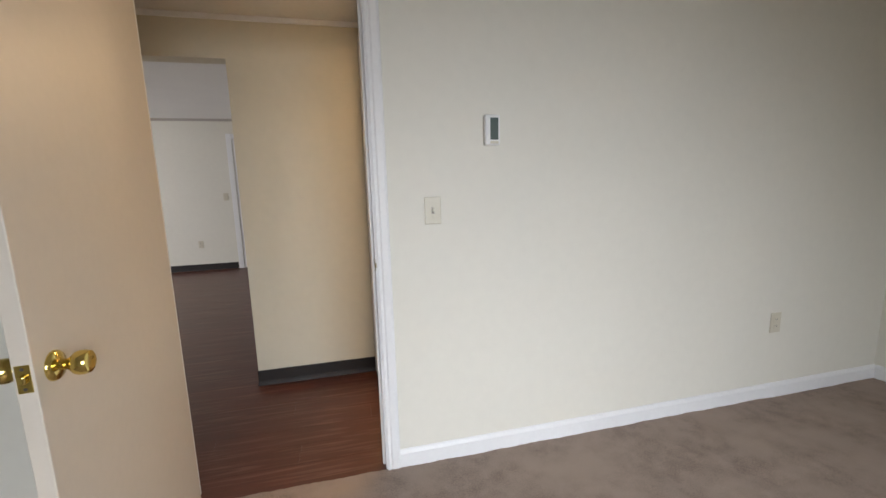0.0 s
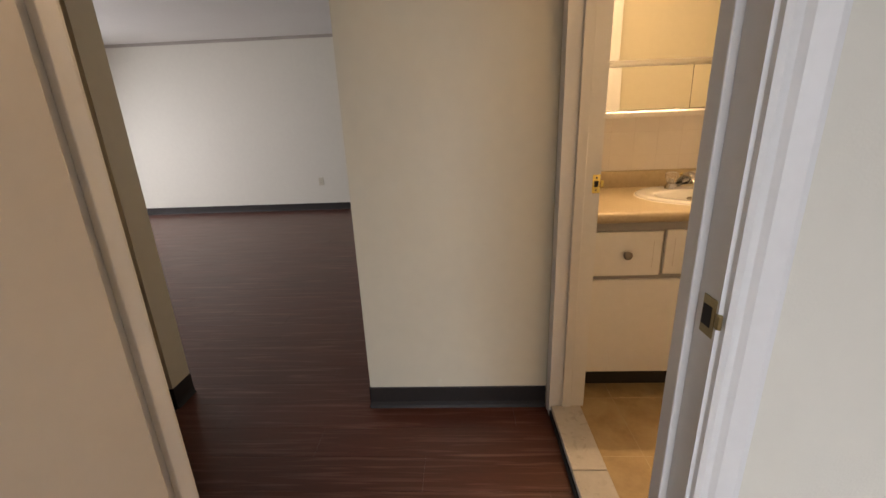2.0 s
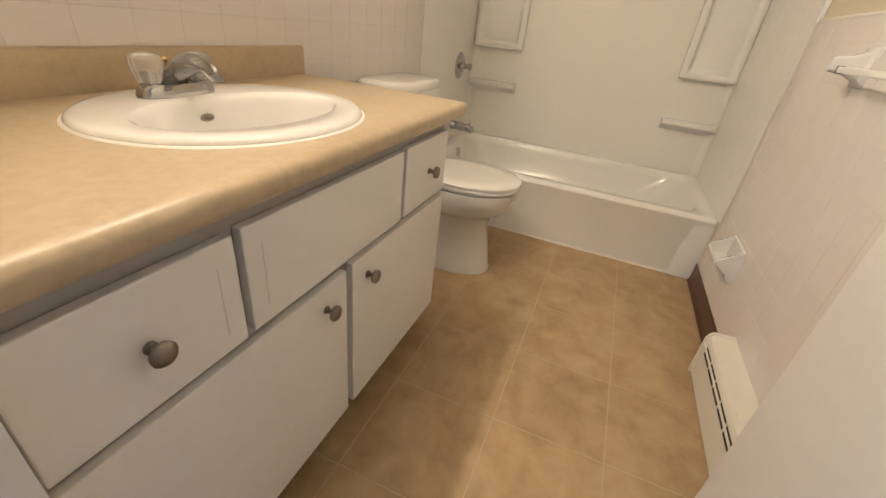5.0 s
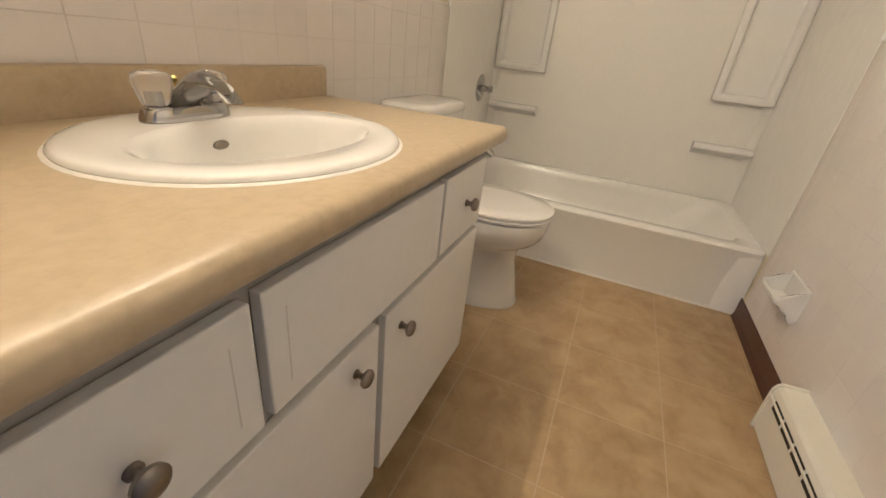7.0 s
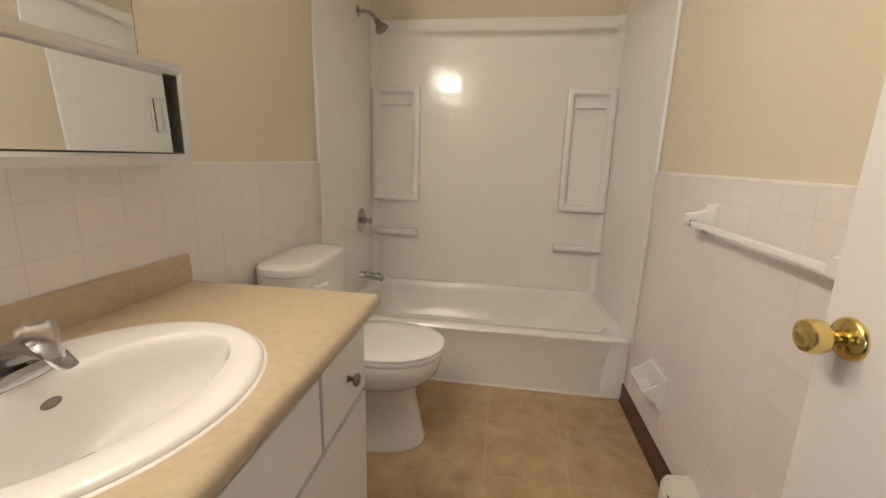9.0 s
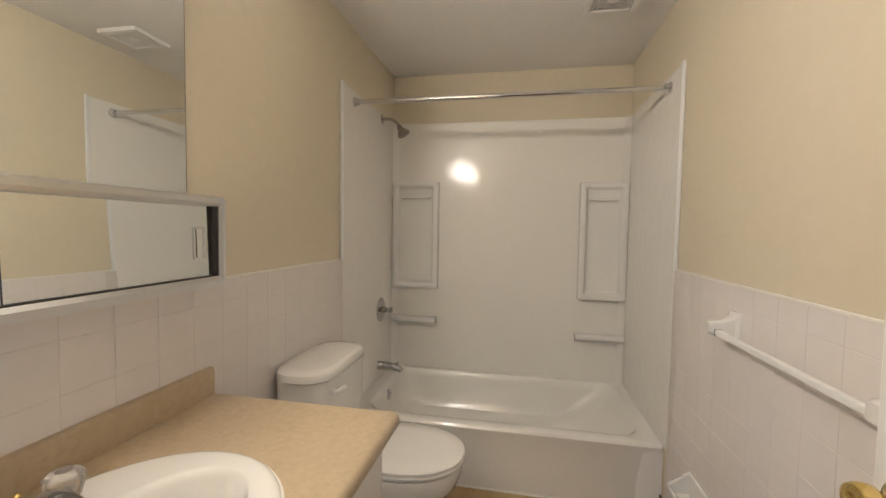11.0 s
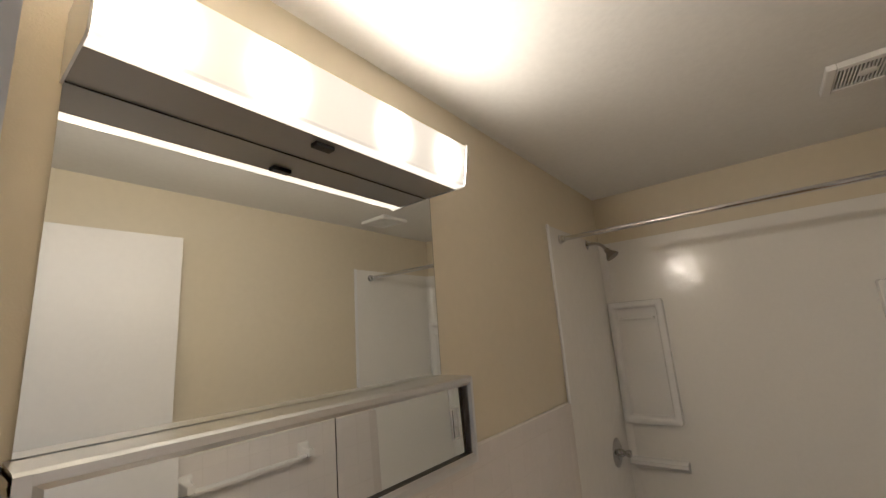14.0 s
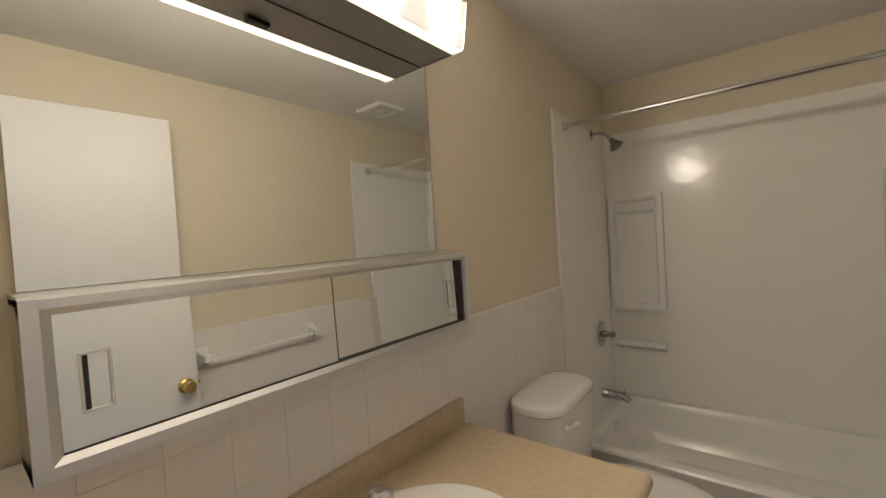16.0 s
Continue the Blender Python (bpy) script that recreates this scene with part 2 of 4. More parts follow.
def tube(bm, points, radius, n=14):
    pts = [Vector(p) for p in points]
    radii = radius if isinstance(radius, (list, tuple)) else [radius] * len(pts)
    rings = []
    for k, p in enumerate(pts):
        d = (pts[min(k + 1, len(pts) - 1)] - pts[max(k - 1, 0)]).normalized()
        u = d.cross(Vector((0.31, 0.2, 0.93))).normalized()
        v = d.cross(u)
        rings.append([p + (u * math.cos(2 * math.pi * i / n) + v * math.sin(2 * math.pi * i / n)) * radii[k] for i in range(n)])
    return loft(bm, rings)


def prism(bm, outline, axis, a, b):
    """Extrudes an outline of two coordinates along an axis from a to b."""
    def put(p, w):
        return {"x": (w, p[0], p[1]), "y": (p[0], w, p[1]), "z": (p[0], p[1], w)}[axis]
    return loft(bm, [[put(p, a) for p in outline], [put(p, b) for p in outline]])


def solid(name, bm, material, smooth=False):
    bmesh.ops.recalc_face_normals(bm, faces=bm.faces)
    me = bpy.data.meshes.new(name)
    bm.to_mesh(me)
    bm.free()
    me.materials.append(material)
    if smooth:
        for p in me.polygons:
            p.use_smooth = True
        me.set_sharp_from_angle(angle=radians(40))
    return me


def struct(name, bm, material, label="", smooth=False, category=""):
    return tagged(new(name, solid(name, bm, material, smooth)), label, category, kind="structure")


def thing(name, at, label, category, group="", turn=0.0, kind=""):
    ob = new(name)
    ob.empty_display_size = 0.05
    ob.matrix_world = pose(*at, 0, 0, turn)
    ob["base"] = at
    return tagged(ob, label, category, group, kind)


def part(name, bm, material, parent, label="", smooth=False, local=False):
    """One mesh under a thing or under a part; its bmesh is in world metres unless local."""
    root = parent
    while root.parent:
        root = root.parent
    if not local and root.type == "EMPTY":
        bmesh.ops.translate(bm, verts=bm.verts, vec=-Vector(root["base"]))
    ob = new(name, solid(name, bm, material, smooth))
    ob.parent = parent
    return tagged(ob, label)


def B():
    return bmesh.new()


# ---- plan ----
ZB = 0.045         # bathroom floor above the hall floor
CEIL = 2.395
BW = -1.56         # towel wall
TX, BX = 2.275, 3.068  # tub front, back wall
TT = 1.185         # top of the wall tiles

# ---- structure: bathroom ----
struct("wall_vanity", box(B(), 0.12, 3.19, 0.0, 0.12, 0, 2.5), M_CREAM, "cream painted bathroom wall above white tiles")
struct("wall_tub", box(B(), BX, 3.19, -1.58, 0.0, 0, 2.5), M_CREAM, "cream painted wall behind the tub surround")
struct("wall_towel", box(B(), 0.243, BX, -1.579, BW, 0, 2.5), M_CREAM, "cream painted bathroom wall with towel bar")
bm = box(B(), 0.17, 0.243, -0.60, 0.0, 0, 2.5)
box(bm, 0.17, 0.243, -1.56, -1.465, 0, 2.5)
box(bm, 0.17, 0.243, -1.465, -0.60, 2.14, 2.5)
struct("wall_door_bath", bm, M_CREAM, "cream painted bathroom wall round the doorway")
struct("ceiling_bath", box(B(), 0.243, BX, BW, 0.0, CEIL, CEIL + 0.1), M_CEIL, "white sprayed bathroom ceiling")
struct("floor_bath", box(B(), 0.23, BX, BW, 0.0, 0.0, ZB - 0.0006), M_FGROUT, "tan tile-pattern bathroom floor")

# ---- structure: hall, living room, bedroom ----
bm = box(B(), 0.12, 0.17, -0.60, 0.0, 0, 2.5)
box(bm, 0.12, 0.17, -1.515, -1.465, 0, 2.5)
box(bm, 0.12, 0.17, -1.465, -0.60, 2.14, 2.5)
struct("wall_hall_east", bm, M_HALL, "cream hall wall round the bathroom doorway")
bm = box(B(), -0.66, 0.12, -0.56, -0.44, 0, 2.5)
box(bm, -6.0, -1.555, -0.56, -0.44, 0, 2.5)
box(bm, -1.555, -0.66, -0.56, -0.44, 2.037, 2.5)
struct("wall_hall_north", bm, M_HALL, "cream hall wall with an opening to the living room")
bm = box(B(), -2.62, -0.75, -1.54, -1.515, 0, 2.5)
box(bm, 0.086, 0.12, -1.54, -1.515, 0, 2.5)
box(bm, -0.75, 0.086, -1.54, -1.515, 2.06, 2.5)
struct("wall_hall_south", bm, M_HALL, "cream hall wall round the bedroom doorway")
struct("wall_hall_west", box(B(), -2.62, -2.5, -1.515, -0.56, 0, 2.5), M_HALL, "cream wall at the end of the hall")
struct("ceiling_hall", box(B(), -2.5, 0.12, -1.515, -0.56, 2.275, 2.4), M_CEIL, "white hall ceiling")
struct("wall_living_north", box(B(), -6.12, 0.24, 3.91, 4.03, 0, 2.5), M_OFF, "off-white living room wall above dark base")
struct("wall_living_east", box(B(), 0.12, 0.24, 0.12, 3.91, 0, 2.5), M_OFF, "off-white living room wall")
bm = box(B(), -6.12, -6.0, -0.56, 0.7, 0, 2.5)
box(bm, -6.12, -6.0, 3.1, 3.91, 0, 2.5)
box(bm, -6.12, -6.0, 0.7, 3.1, 2.12, 2.5)
box(bm, -6.12, -6.0, 0.7, 3.1, 0, 0.15)
struct("wall_living_west", bm, M_OFF, "off-white living room wall with a wide window")
struct("ceiling_living", box(B(), -6.0, 0.12, -0.44, 3.91, 2.375, 2.5), M_CEIL, "white living room ceiling")
bm = box(B(), -1.7, -0.75, -1.60, -1.54, 0, 2.5)
box(bm, 0.086, 3.19, -1.60, -1.58, 0, 2.5)
box(bm, 0.086, 0.12, -1.58, -1.54, 0, 2.5)
box(bm, -0.75, 0.086, -1.60, -1.54, 2.06, 2.5)
struct("wall_bedroom_north", bm, M_OFF, "off-white bedroom wall with switch, thermostat and outlet")
struct("wall_bedroom_east", box(B(), 3.13, 3.25, -5.2, -1.60, 0, 2.5), M_OFF, "off-white bedroom wall")
struct("wall_bedroom_west", box(B(), -1.82, -1.7, -5.2, -1.54, 0, 2.5), M_OFF, "off-white bedroom wall")
bm = box(B(), -1.7, -0.4, -5.32, -5.2, 0, 2.5)
box(bm, 1.4, 3.13, -5.32, -5.2, 0, 2.5)
box(bm, -0.4, 1.4, -5.32, -5.2, 0, 0.68)
box(bm, -0.4, 1.4, -5.32, -5.2, 2.05, 2.5)
struct("wall_bedroom_south", bm, M_OFF, "off-white bedroom wall with a window")
struct("ceiling_bedroom", box(B(), -1.7, 3.13, -5.2, -1.60, 2.40, 2.5), M_CEIL, "white bedroom ceiling")
struct("floor_hall", box(B(), -6.0, 0.12, -1.603, 3.91, -0.1, -0.006), M_DARK, "dark wood plank floor")
# carpet with an uneven pile
bm = B()
bmesh.ops.create_grid(bm, x_segments=240, y_segments=180, size=0.5, matrix=Matrix.Translation((0.715, -3.402, 0)) @ Matrix.Diagonal((4.83, 3.596, 1, 1)))
for v in bm.verts:
    v.co.z = 0.006 + 0.005 * noise.noise(v.co * 9) + 0.005 * noise.noise(v.co * 37)
struct("floor_bedroom", bm, M_CARPET, "taupe cut-pile carpet with brushed streaks", True)
struct("ground", box(B(), -60, 60, -60, 60, -0.5, -0.12), mat("lawn", (0.06, 0.09, 0.03), 0.95, var=0.3, scale=2), "green lawn outside")


def window_unit(name, axis, a0, a1, z0, z1, w, label):
    """Window frame and panes; axis 'x' lies along x at y = w, axis 'y' along y at x = w."""
    base = ((a0 + a1) / 2, w, z0) if axis == "x" else (w, (a0 + a1) / 2, z0)
    top = thing(name, base, label, "window", kind="structure")

    def bar(bm, p0, p1, q0, q1, d0=-0.025, d1=0.025):
        return box(bm, p0, p1, w + d0, w + d1, q0, q1) if axis == "x" else box(bm, w + d0, w + d1, p0, p1, q0, q1)
    fr = B()
    mid = (a0 + a1) / 2
    for p0, p1, q0, q1 in ((a0, a0 + 0.05, z0, z1), (a1 - 0.05, a1, z0, z1), (a0 + 0.05, a1 - 0.05, z0, z0 + 0.05), (a0 + 0.05, a1 - 0.05, z1 - 0.05, z1), (mid - 0.025, mid + 0.025, z0 + 0.05, z1 - 0.05)):
        bar(fr, p0, p1, q0, q1)
    part("window_frame", fr, M_TRIM, top)
    for p0, p1 in ((a0 + 0.05, mid - 0.025), (mid + 0.025, a1 - 0.05)):
        ob = part("pane", bar(B(), p0, p1, z0 + 0.05, z1 - 0.05, -0.003, 0.003), M_GLASS, top)
        ob.visible_shadow = False


window_unit("window_1", "x", -0.4, 1.4, 0.68, 2.05, -5.26, "white framed bedroom sliding window")
window_unit("window_2", "y", 0.7, 3.1, 0.15, 2.12, -6.06, "white framed wide living room window")

# ---- bases and trim ----


def cove(name, axis, a0, a1, w, side, z0, h, material, label):
    """Cove base along a wall face at w; side is the way it stands off the wall."""
    prof = [(w, z0), (w + side * 0.012, z0), (w + side * 0.007, z0 + 0.012), (w + side * 0.004, z0 + 0.03), (w + side * 0.004, z0 + h - 0.004), (w + side * 0.002, z0 + h), (w, z0 + h)]
    return struct(name, prism(B(), prof, axis, a0, a1), material, label)


DK = "dark brown vinyl cove base"
cove("baseboard_hall_1", "x", -0.664, 0.10, -0.56, -1, 0, 0.102, M_BASE, DK)
cove("baseboard_hall_2", "x", -2.5, -1.551, -0.56, -1, 0, 0.102, M_BASE, DK)
cove("baseboard_hall_3", "y", -0.564, -0.44, -0.66, -1, 0, 0.102, M_BASE, DK)
cove("baseboard_hall_4", "y", -0.564, -0.44, -1.555, 1, 0, 0.102, M_BASE, DK)
cove("baseboard_living_1", "x", -6.0, -1.78, 3.91, -1, 0, 0.102, M_BASE, DK)
cove("baseboard_living_2", "x", -0.66, 0.12, -0.44, 1, 0, 0.102, M_BASE, DK)
cove("baseboard_bath", "x", 1.555, TX + 0.01, BW + 0.0075, 1, ZB, 0.10, M_BRBASE, "reddish brown vinyl cove base")


def bedroom_base(name, axis, a0, a1, w, side):
    prof = [(w, 0.0), (w + side * 0.014, 0.0), (w + side * 0.014, 0.072), (w + side * 0.009, 0.084), (w + side * 0.004, 0.09), (w, 0.09)]
    struct(name, prism(B(), prof, axis, a0, a1), M_TRIM, "white painted wooden baseboard")


bedroom_base("baseboard_bedroom_1", "x", 0.125, 3.13, -1.60, -1)
bedroom_base("baseboard_bedroom_2", "y", -5.2, -1.614, 3.13, -1)
bedroom_base("baseboard_bedroom_3", "x", -1.7, -0.825, -1.60, -1)
struct("trim_hall_ceiling", box(B(), -2.5, 0.12, -0.574, -0.56, 2.245, 2.275, 0.003), M_TRIM, "narrow white moulding under the hall ceiling")
struct("trim_living_ceiling", box(B(), -6.0, 0.12, 3.895, 3.91, 2.338, 2.375, 0.003), mat("aged_trim_paint", (0.42, 0.38, 0.34), 0.5), "narrow greyish moulding under the living room ceiling")


def casing_outline(a, b, w, side):
    """Moulded casing from its inner edge a to its outer edge b, standing off a wall face at w."""
    d = b - a
    return [(a, w), (a, w + side * 0.010), (a + d * 0.12, w + side * 0.013), (a + d * 0.3, w + side * 0.011), (a + d * 0.42, w + side * 0.016), (a + d * 0.8, w + side * 0.019), (a + d * 0.95, w + side * 0.017), (b, w + side * 0.012), (b, w)]


def swap(outline):
    return [(q, p) for p, q in outline]


# bedroom doorway: lining, stop, casing
bm = box(B(), 0.066, 0.086, -1.602, -1.513, 0, 2.06)
box(bm, -0.75, -0.73, -1.602, -1.513, 0, 2.06)
box(bm, -0.73, 0.066, -1.602, -1.513, 2.04, 2.06)
struct("door_frame_bedroom", bm, M_TRIM, "white painted door lining")
bm = box(B(), 0.054, 0.066, -1.560, -1.530, 0, 2.028, 0.002)
box(bm, -0.73, -0.718, -1.560, -1.530, 0, 2.028, 0.002)
box(bm, -0.718, 0.054, -1.560, -1.530, 2.028, 2.04)
struct("trim_door_stop_bedroom", bm, M_TRIM, "white painted door stop")
for k, (a, b) in enumerate(((0.072, 0.130), (-0.755, -0.825))):
    struct(f"trim_casing_bedroom_{k + 1}", prism(B(), casing_outline(a, b, -1.60, -1), "z", 0, 2.135), M_TRIM, "white moulded door casing")
    if k:
        struct(f"trim_casing_hall_{k + 1}", prism(B(), casing_outline(a, a + (b - a) * (0.85 if k else 0.5), -1.515, 1), "z", 0, 2.13), M_TRIM, "white moulded door casing")
struct("trim_casing_bedroom_3", box(B(), -0.755, 0.072, -1.617, -1.60, 2.065, 2.135, 0.003), M_TRIM, "white moulded door casing")
struct("trim_casing_hall_3", box(B(), -0.755, 0.070, -1.515, -1.499, 2.065, 2.13, 0.003), M_TRIM, "white moulded door casing")
# bathroom doorway
bm = box(B(), 0.105, 0.245, -0.62, -0.60, 0.0, 2.14)
box(bm, 0.105, 0.245, -1.465, -1.445, 0.0, 2.14)
box(bm, 0.105, 0.245, -1.445, -0.62, 2.12, 2.14)
struct("door_frame_bath", bm, M_TRIM, "white painted door lining")
bm = box(B(), 0.155, 0.19, -0.632, -0.62, 0.0, 2.11, 0.002)
box(bm, 0.155, 0.19, -1.445, -1.433, 0.0, 2.11, 0.002)
box(bm, 0.155, 0.19, -1.433, -0.632, 2.108, 2.12)
struct("trim_door_stop_bath", bm, M_TRIM, "white painted door stop")
struct("trim_casing_bath_1", prism(B(), swap(casing_outline(-0.615, -0.563, 0.12, -1)), "z", 0, 2.19), M_TRIM, "white moulded door casing beside the hall wall")
struct("trim_casing_bath_2", prism(B(), swap(casing_outline(-1.45, -1.507, 0.12, -1)), "z", 0, 2.19), M_TRIM, "white moulded door casing")
struct("trim_casing_bath_3", box(B(), 0.103, 0.12, -1.45, -0.615, 2.13, 2.19, 0.003), M_TRIM, "white moulded door casing")

# raised threshold of the bathroom doorway
struct("trim_riser_bath", box(B(), 0.106, 0.12, -1.445, -0.62, 0.0, 0.026, 0.002), M_BASE, "dark vinyl strip on the step up")
th = thing("marble_threshold", (0.17, -1.01, 0.0), "worn grey marble threshold cracked in two", "threshold", kind="structure")
for y0, y1 in ((-0.951, -0.622), (-1.443, -0.954)):
    part("stone", box(B(), 0.112, 0.232, y0, y1, 0.027, ZB + 0.005, 0.004), M_MARBLE, th)

# ---- wall fittings of bedroom, hall, living room ----


def slot_screw(bm, x, y, z):
    return turned(bm, (x, y, z), (0, -1, 0), [(0, 0.004), (0.0015, 0.0035), (0.002, 0.001)], 10)


def wall_switch(x, y, z):
    t = thing("light_switch", (x, y, z), "ivory toggle light switch on the bedroom wall", "light switch")
    part("cover_plate", box(B(), x - 0.036, x + 0.036, y - 0.006, y, z - 0.058, z + 0.058, 0.003), M_PLASTIC, t)
    part("toggle", box(B(), x - 0.005, x + 0.005, y - 0.018, y - 0.005, z - 0.004, z + 0.012, 0.002), M_PLASTIC, t)
    part("toggle_slot", box(B(), x - 0.006, x + 0.006, y - 0.0068, y - 0.0058, z - 0.013, z + 0.013), mat("switch_slot", (0.25, 0.22, 0.18), 0.5), t, "brownish slot")
    for s in (-1, 1):
        part("screw", slot_screw(B(), x, y - 0.006, z + s * 0.03), M_PLASTIC, t)


def outlet(x, y, z, side=-1, label="ivory duplex electrical outlet low on the wall"):
    t = thing("wall_outlet", (x, y, z), label, "outlet")
    d = sorted((y, y + side * 0.006))
    part("cover_plate", box(B(), x - 0.036, x + 0.036, d[0], d[1], z - 0.058, z + 0.058, 0.002), M_PLASTIC, t)
    for s in (-1, 1):
        zz = z + s * 0.02
        e = sorted((y + side * 0.006, y + side * 0.008))
        sock = part("socket", box(B(), x - 0.016, x + 0.016, e[0], e[1], zz - 0.014, zz + 0.014, 0.0008), M_PLASTIC, t)
        f = sorted((y + side * 0.0078, y + side * 0.0084))
        for q in (-0.006, 0.006):
            part("slot", box(B(), x + q - 0.001, x + q + 0.001, f[0], f[1], zz - 0.004, zz + 0.005), M_BLACK, sock)


wall_switch(0.319, -1.60, 1.172)
outlet(2.28, -1.60, 0.457)
outlet(-2.30, 3.91, 0.424)
t = thing("thermostat", (0.584, -1.60, 1.50), "white electronic thermostat with grey display", "thermostat")
part("housing", box(B(), 0.550, 0.618, -1.628, -1.60, 1.44, 1.565, 0.006), M_WPLASTIC, t)
part("display", box(B(), 0.572, 0.608, -1.6295, -1.6275, 1.462, 1.552, 0.0008), M_LCD, t, "dark grey display")
part("button_row", box(B(), 0.572, 0.608, -1.6295, -1.6275, 1.446, 1.456, 0.001), M_PLASTIC, t)

# living room door at the end of the far wall
ld = thing("door_living", (-1.28, 3.89, 0), "white closed door in the living room wall", "door", kind="structure")
part("leaf", box(B(), -1.68, -0.88, 3.896, 3.908, 0.01, 2.06, 0.002), M_TRIM, ld)
for x0, x1, z0, z1 in ((-1.77, -1.69, 0, 2.15), (-0.87, -0.79, 0, 2.15), (-1.69, -0.87, 2.07, 2.15)):
    part("casing", box(B(), x0, x1, 3.888, 3.908, z0, z1, 0.004), M_TRIM, ld)
t = thing("light_switch", (-1.86, 3.91, 1.17), "ivory light switch beside the living room door", "light switch")
part("cover_plate", box(B(), -1.896, -1.824, 3.904, 3.91, 1.112, 1.228, 0.002), M_PLASTIC, t)
part("toggle", box(B(), -1.865, -1.855, 3.892, 3.905, 1.164, 1.18, 0.002), M_PLASTIC, t)

# ---- doors ----


def knob_set(parent, x, y, z, side):
    """Brass passage knob on a leaf face at y, standing off along side."""
    ros = part("rosette", turned(B(), (x, y, z), (0, side, 0), [(0, 0.033), (0.003, 0.033), (0.008, 0.029), (0.010, 0.020), (0.013, 0.014)], 32), M_BRASS, parent, "polished brass rosette", True, True)
    part("knob", turned(B(), (x, y + side * 0.012, z), (0, side, 0), [(0, 0.0125), (0.012, 0.0115), (0.020, 0.017), (0.027, 0.0245), (0.034, 0.0265), (0.044, 0.0265), (0.052, 0.0235), (0.055, 0.018), (0.0545, 0.012), (0.053, 0.0)], 32), M_BRASS, ros, "polished brass knob", True, True)


def door_leaf(name, hinge, turn, w, z0, z1, zk, label, face, paint, backset=0.061):
    """Flush door: local x runs from the hinge to the latch; the leaf lies on the given side of local y."""
    d = thing(name, (hinge[0], hinge[1], z0), label, "door", turn=turn)
    y0, y1 = (0, 0.035) if face > 0 else (-0.035, 0)
    part("leaf", box(B(), 0.003, w, y0, y1, 0, z1 - z0, 0.0025), paint, d, local=True)
    knob_set(d, w - backset, y0, zk - z0, -1)
    knob_set(d, w - backset, y1, zk - z0, 1)
    ym = (y0 + y1) / 2
    lp = part("latch_plate", box(B(), w - 0.001, w + 0.0015, ym - 0.0125, ym + 0.0125, zk - z0 - 0.029, zk - z0 + 0.029, 0.0006), M_BRASS, d, "brass latch plate", local=True)
    part("latch_bolt", box(B(), w, w + 0.011, ym - 0.006, ym + 0.006, zk - z0 - 0.009, zk - z0 + 0.009, 0.003), M_BRASS, lp, local=True)
    for s in (-1, 1):
        part("screw", turned(B(), (w + 0.001, ym, zk - z0 + s * 0.021), (1, 0, 0), [(0, 0.004), (0.0015, 0.003), (0.0018, 0.001)], 10), M_NICKEL, lp, smooth=True, local=True)
    for hz in (0.2, (z1 - z0) / 2, z1 - z0 - 0.2):
        part("hinge", turned(B(), (-0.004, y1 if face < 0 else y0, hz - 0.045), (0, 0, 1), [(0, 0.004), (0.002, 0.0055), (0.088, 0.0055), (0.09, 0.004)], 12), M_BRASS, d, "brass hinge", True, True)
    return d


door_leaf("bedroom_door", (-0.728, -1.604), -88.0, 0.762, 0.016, 2.036, 0.925, "cream flush bedroom door standing open with brass knob", 1, M_DOOR)
door_leaf("bathroom_door", (0.249, -1.446), 1.75, 0.758, ZB + 0.012, 2.115, 0.975, "white flush bathroom door folded open against the wall", -1, M_DOOR2, 0.052)


def strike(x, y, z, ny, label):
    t = thing("strike_plate", (x, y, z), label, "strike plate")
    d = sorted((y, y + ny * 0.0018))
    for q0, q1, r0, r1 in ((-0.013, 0.013, 0.011, 0.032), (-0.013, 0.013, -0.032, -0.011), (-0.013, -0.007, -0.011, 0.011), (0.007, 0.013, -0.011, 0.011)):
        part("plate", box(B(), x + q0, x + q1, d[0], d[1], z + r0, z + r1), M_BRASS, t)
    e = sorted((y, y + ny * 0.0006))
    part("bolt_hole", box(B(), x - 0.007, x + 0.007, e[0], e[1], z - 0.011, z + 0.011), M_DARK, t, "dark bolt hole")
    lip = sorted((y + ny * 0.001, y + ny * 0.006))
    part("lip", box(B(), x + 0.013, x + 0.024, lip[0], lip[1], z - 0.012, z + 0.012, 0.002), M_BRASS, t)
    for s in (-1, 1):
        part("screw", turned(B(), (x, y + ny * 0.0016, z + s * 0.0215), (0, ny, 0), [(0, 0.004), (0.001, 0.003), (0.0012, 0.001)], 10), M_NICKEL, t, smooth=True)


strike(0.231, -0.62, 0.971, -1, "brass strike plate on the bathroom door frame")
t = thing("strike_plate", (0.066, -1.585, 0.952), "brass strike plate on the bedroom door frame", "strike plate")
part("plate", box(B(), 0.0645, 0.066, -1.598, -1.572, 0.926, 0.978, 0.0005), M_OLDBRASS, t)
part("bolt_hole", box(B(), 0.064, 0.0646, -1.592, -1.574, 0.938, 0.966), M_DARK, t, "dark bolt hole")
part("lip", box(B(), 0.0645, 0.070, -1.607, -1.599, 0.942, 0.962, 0.0015), M_OLDBRASS, t)

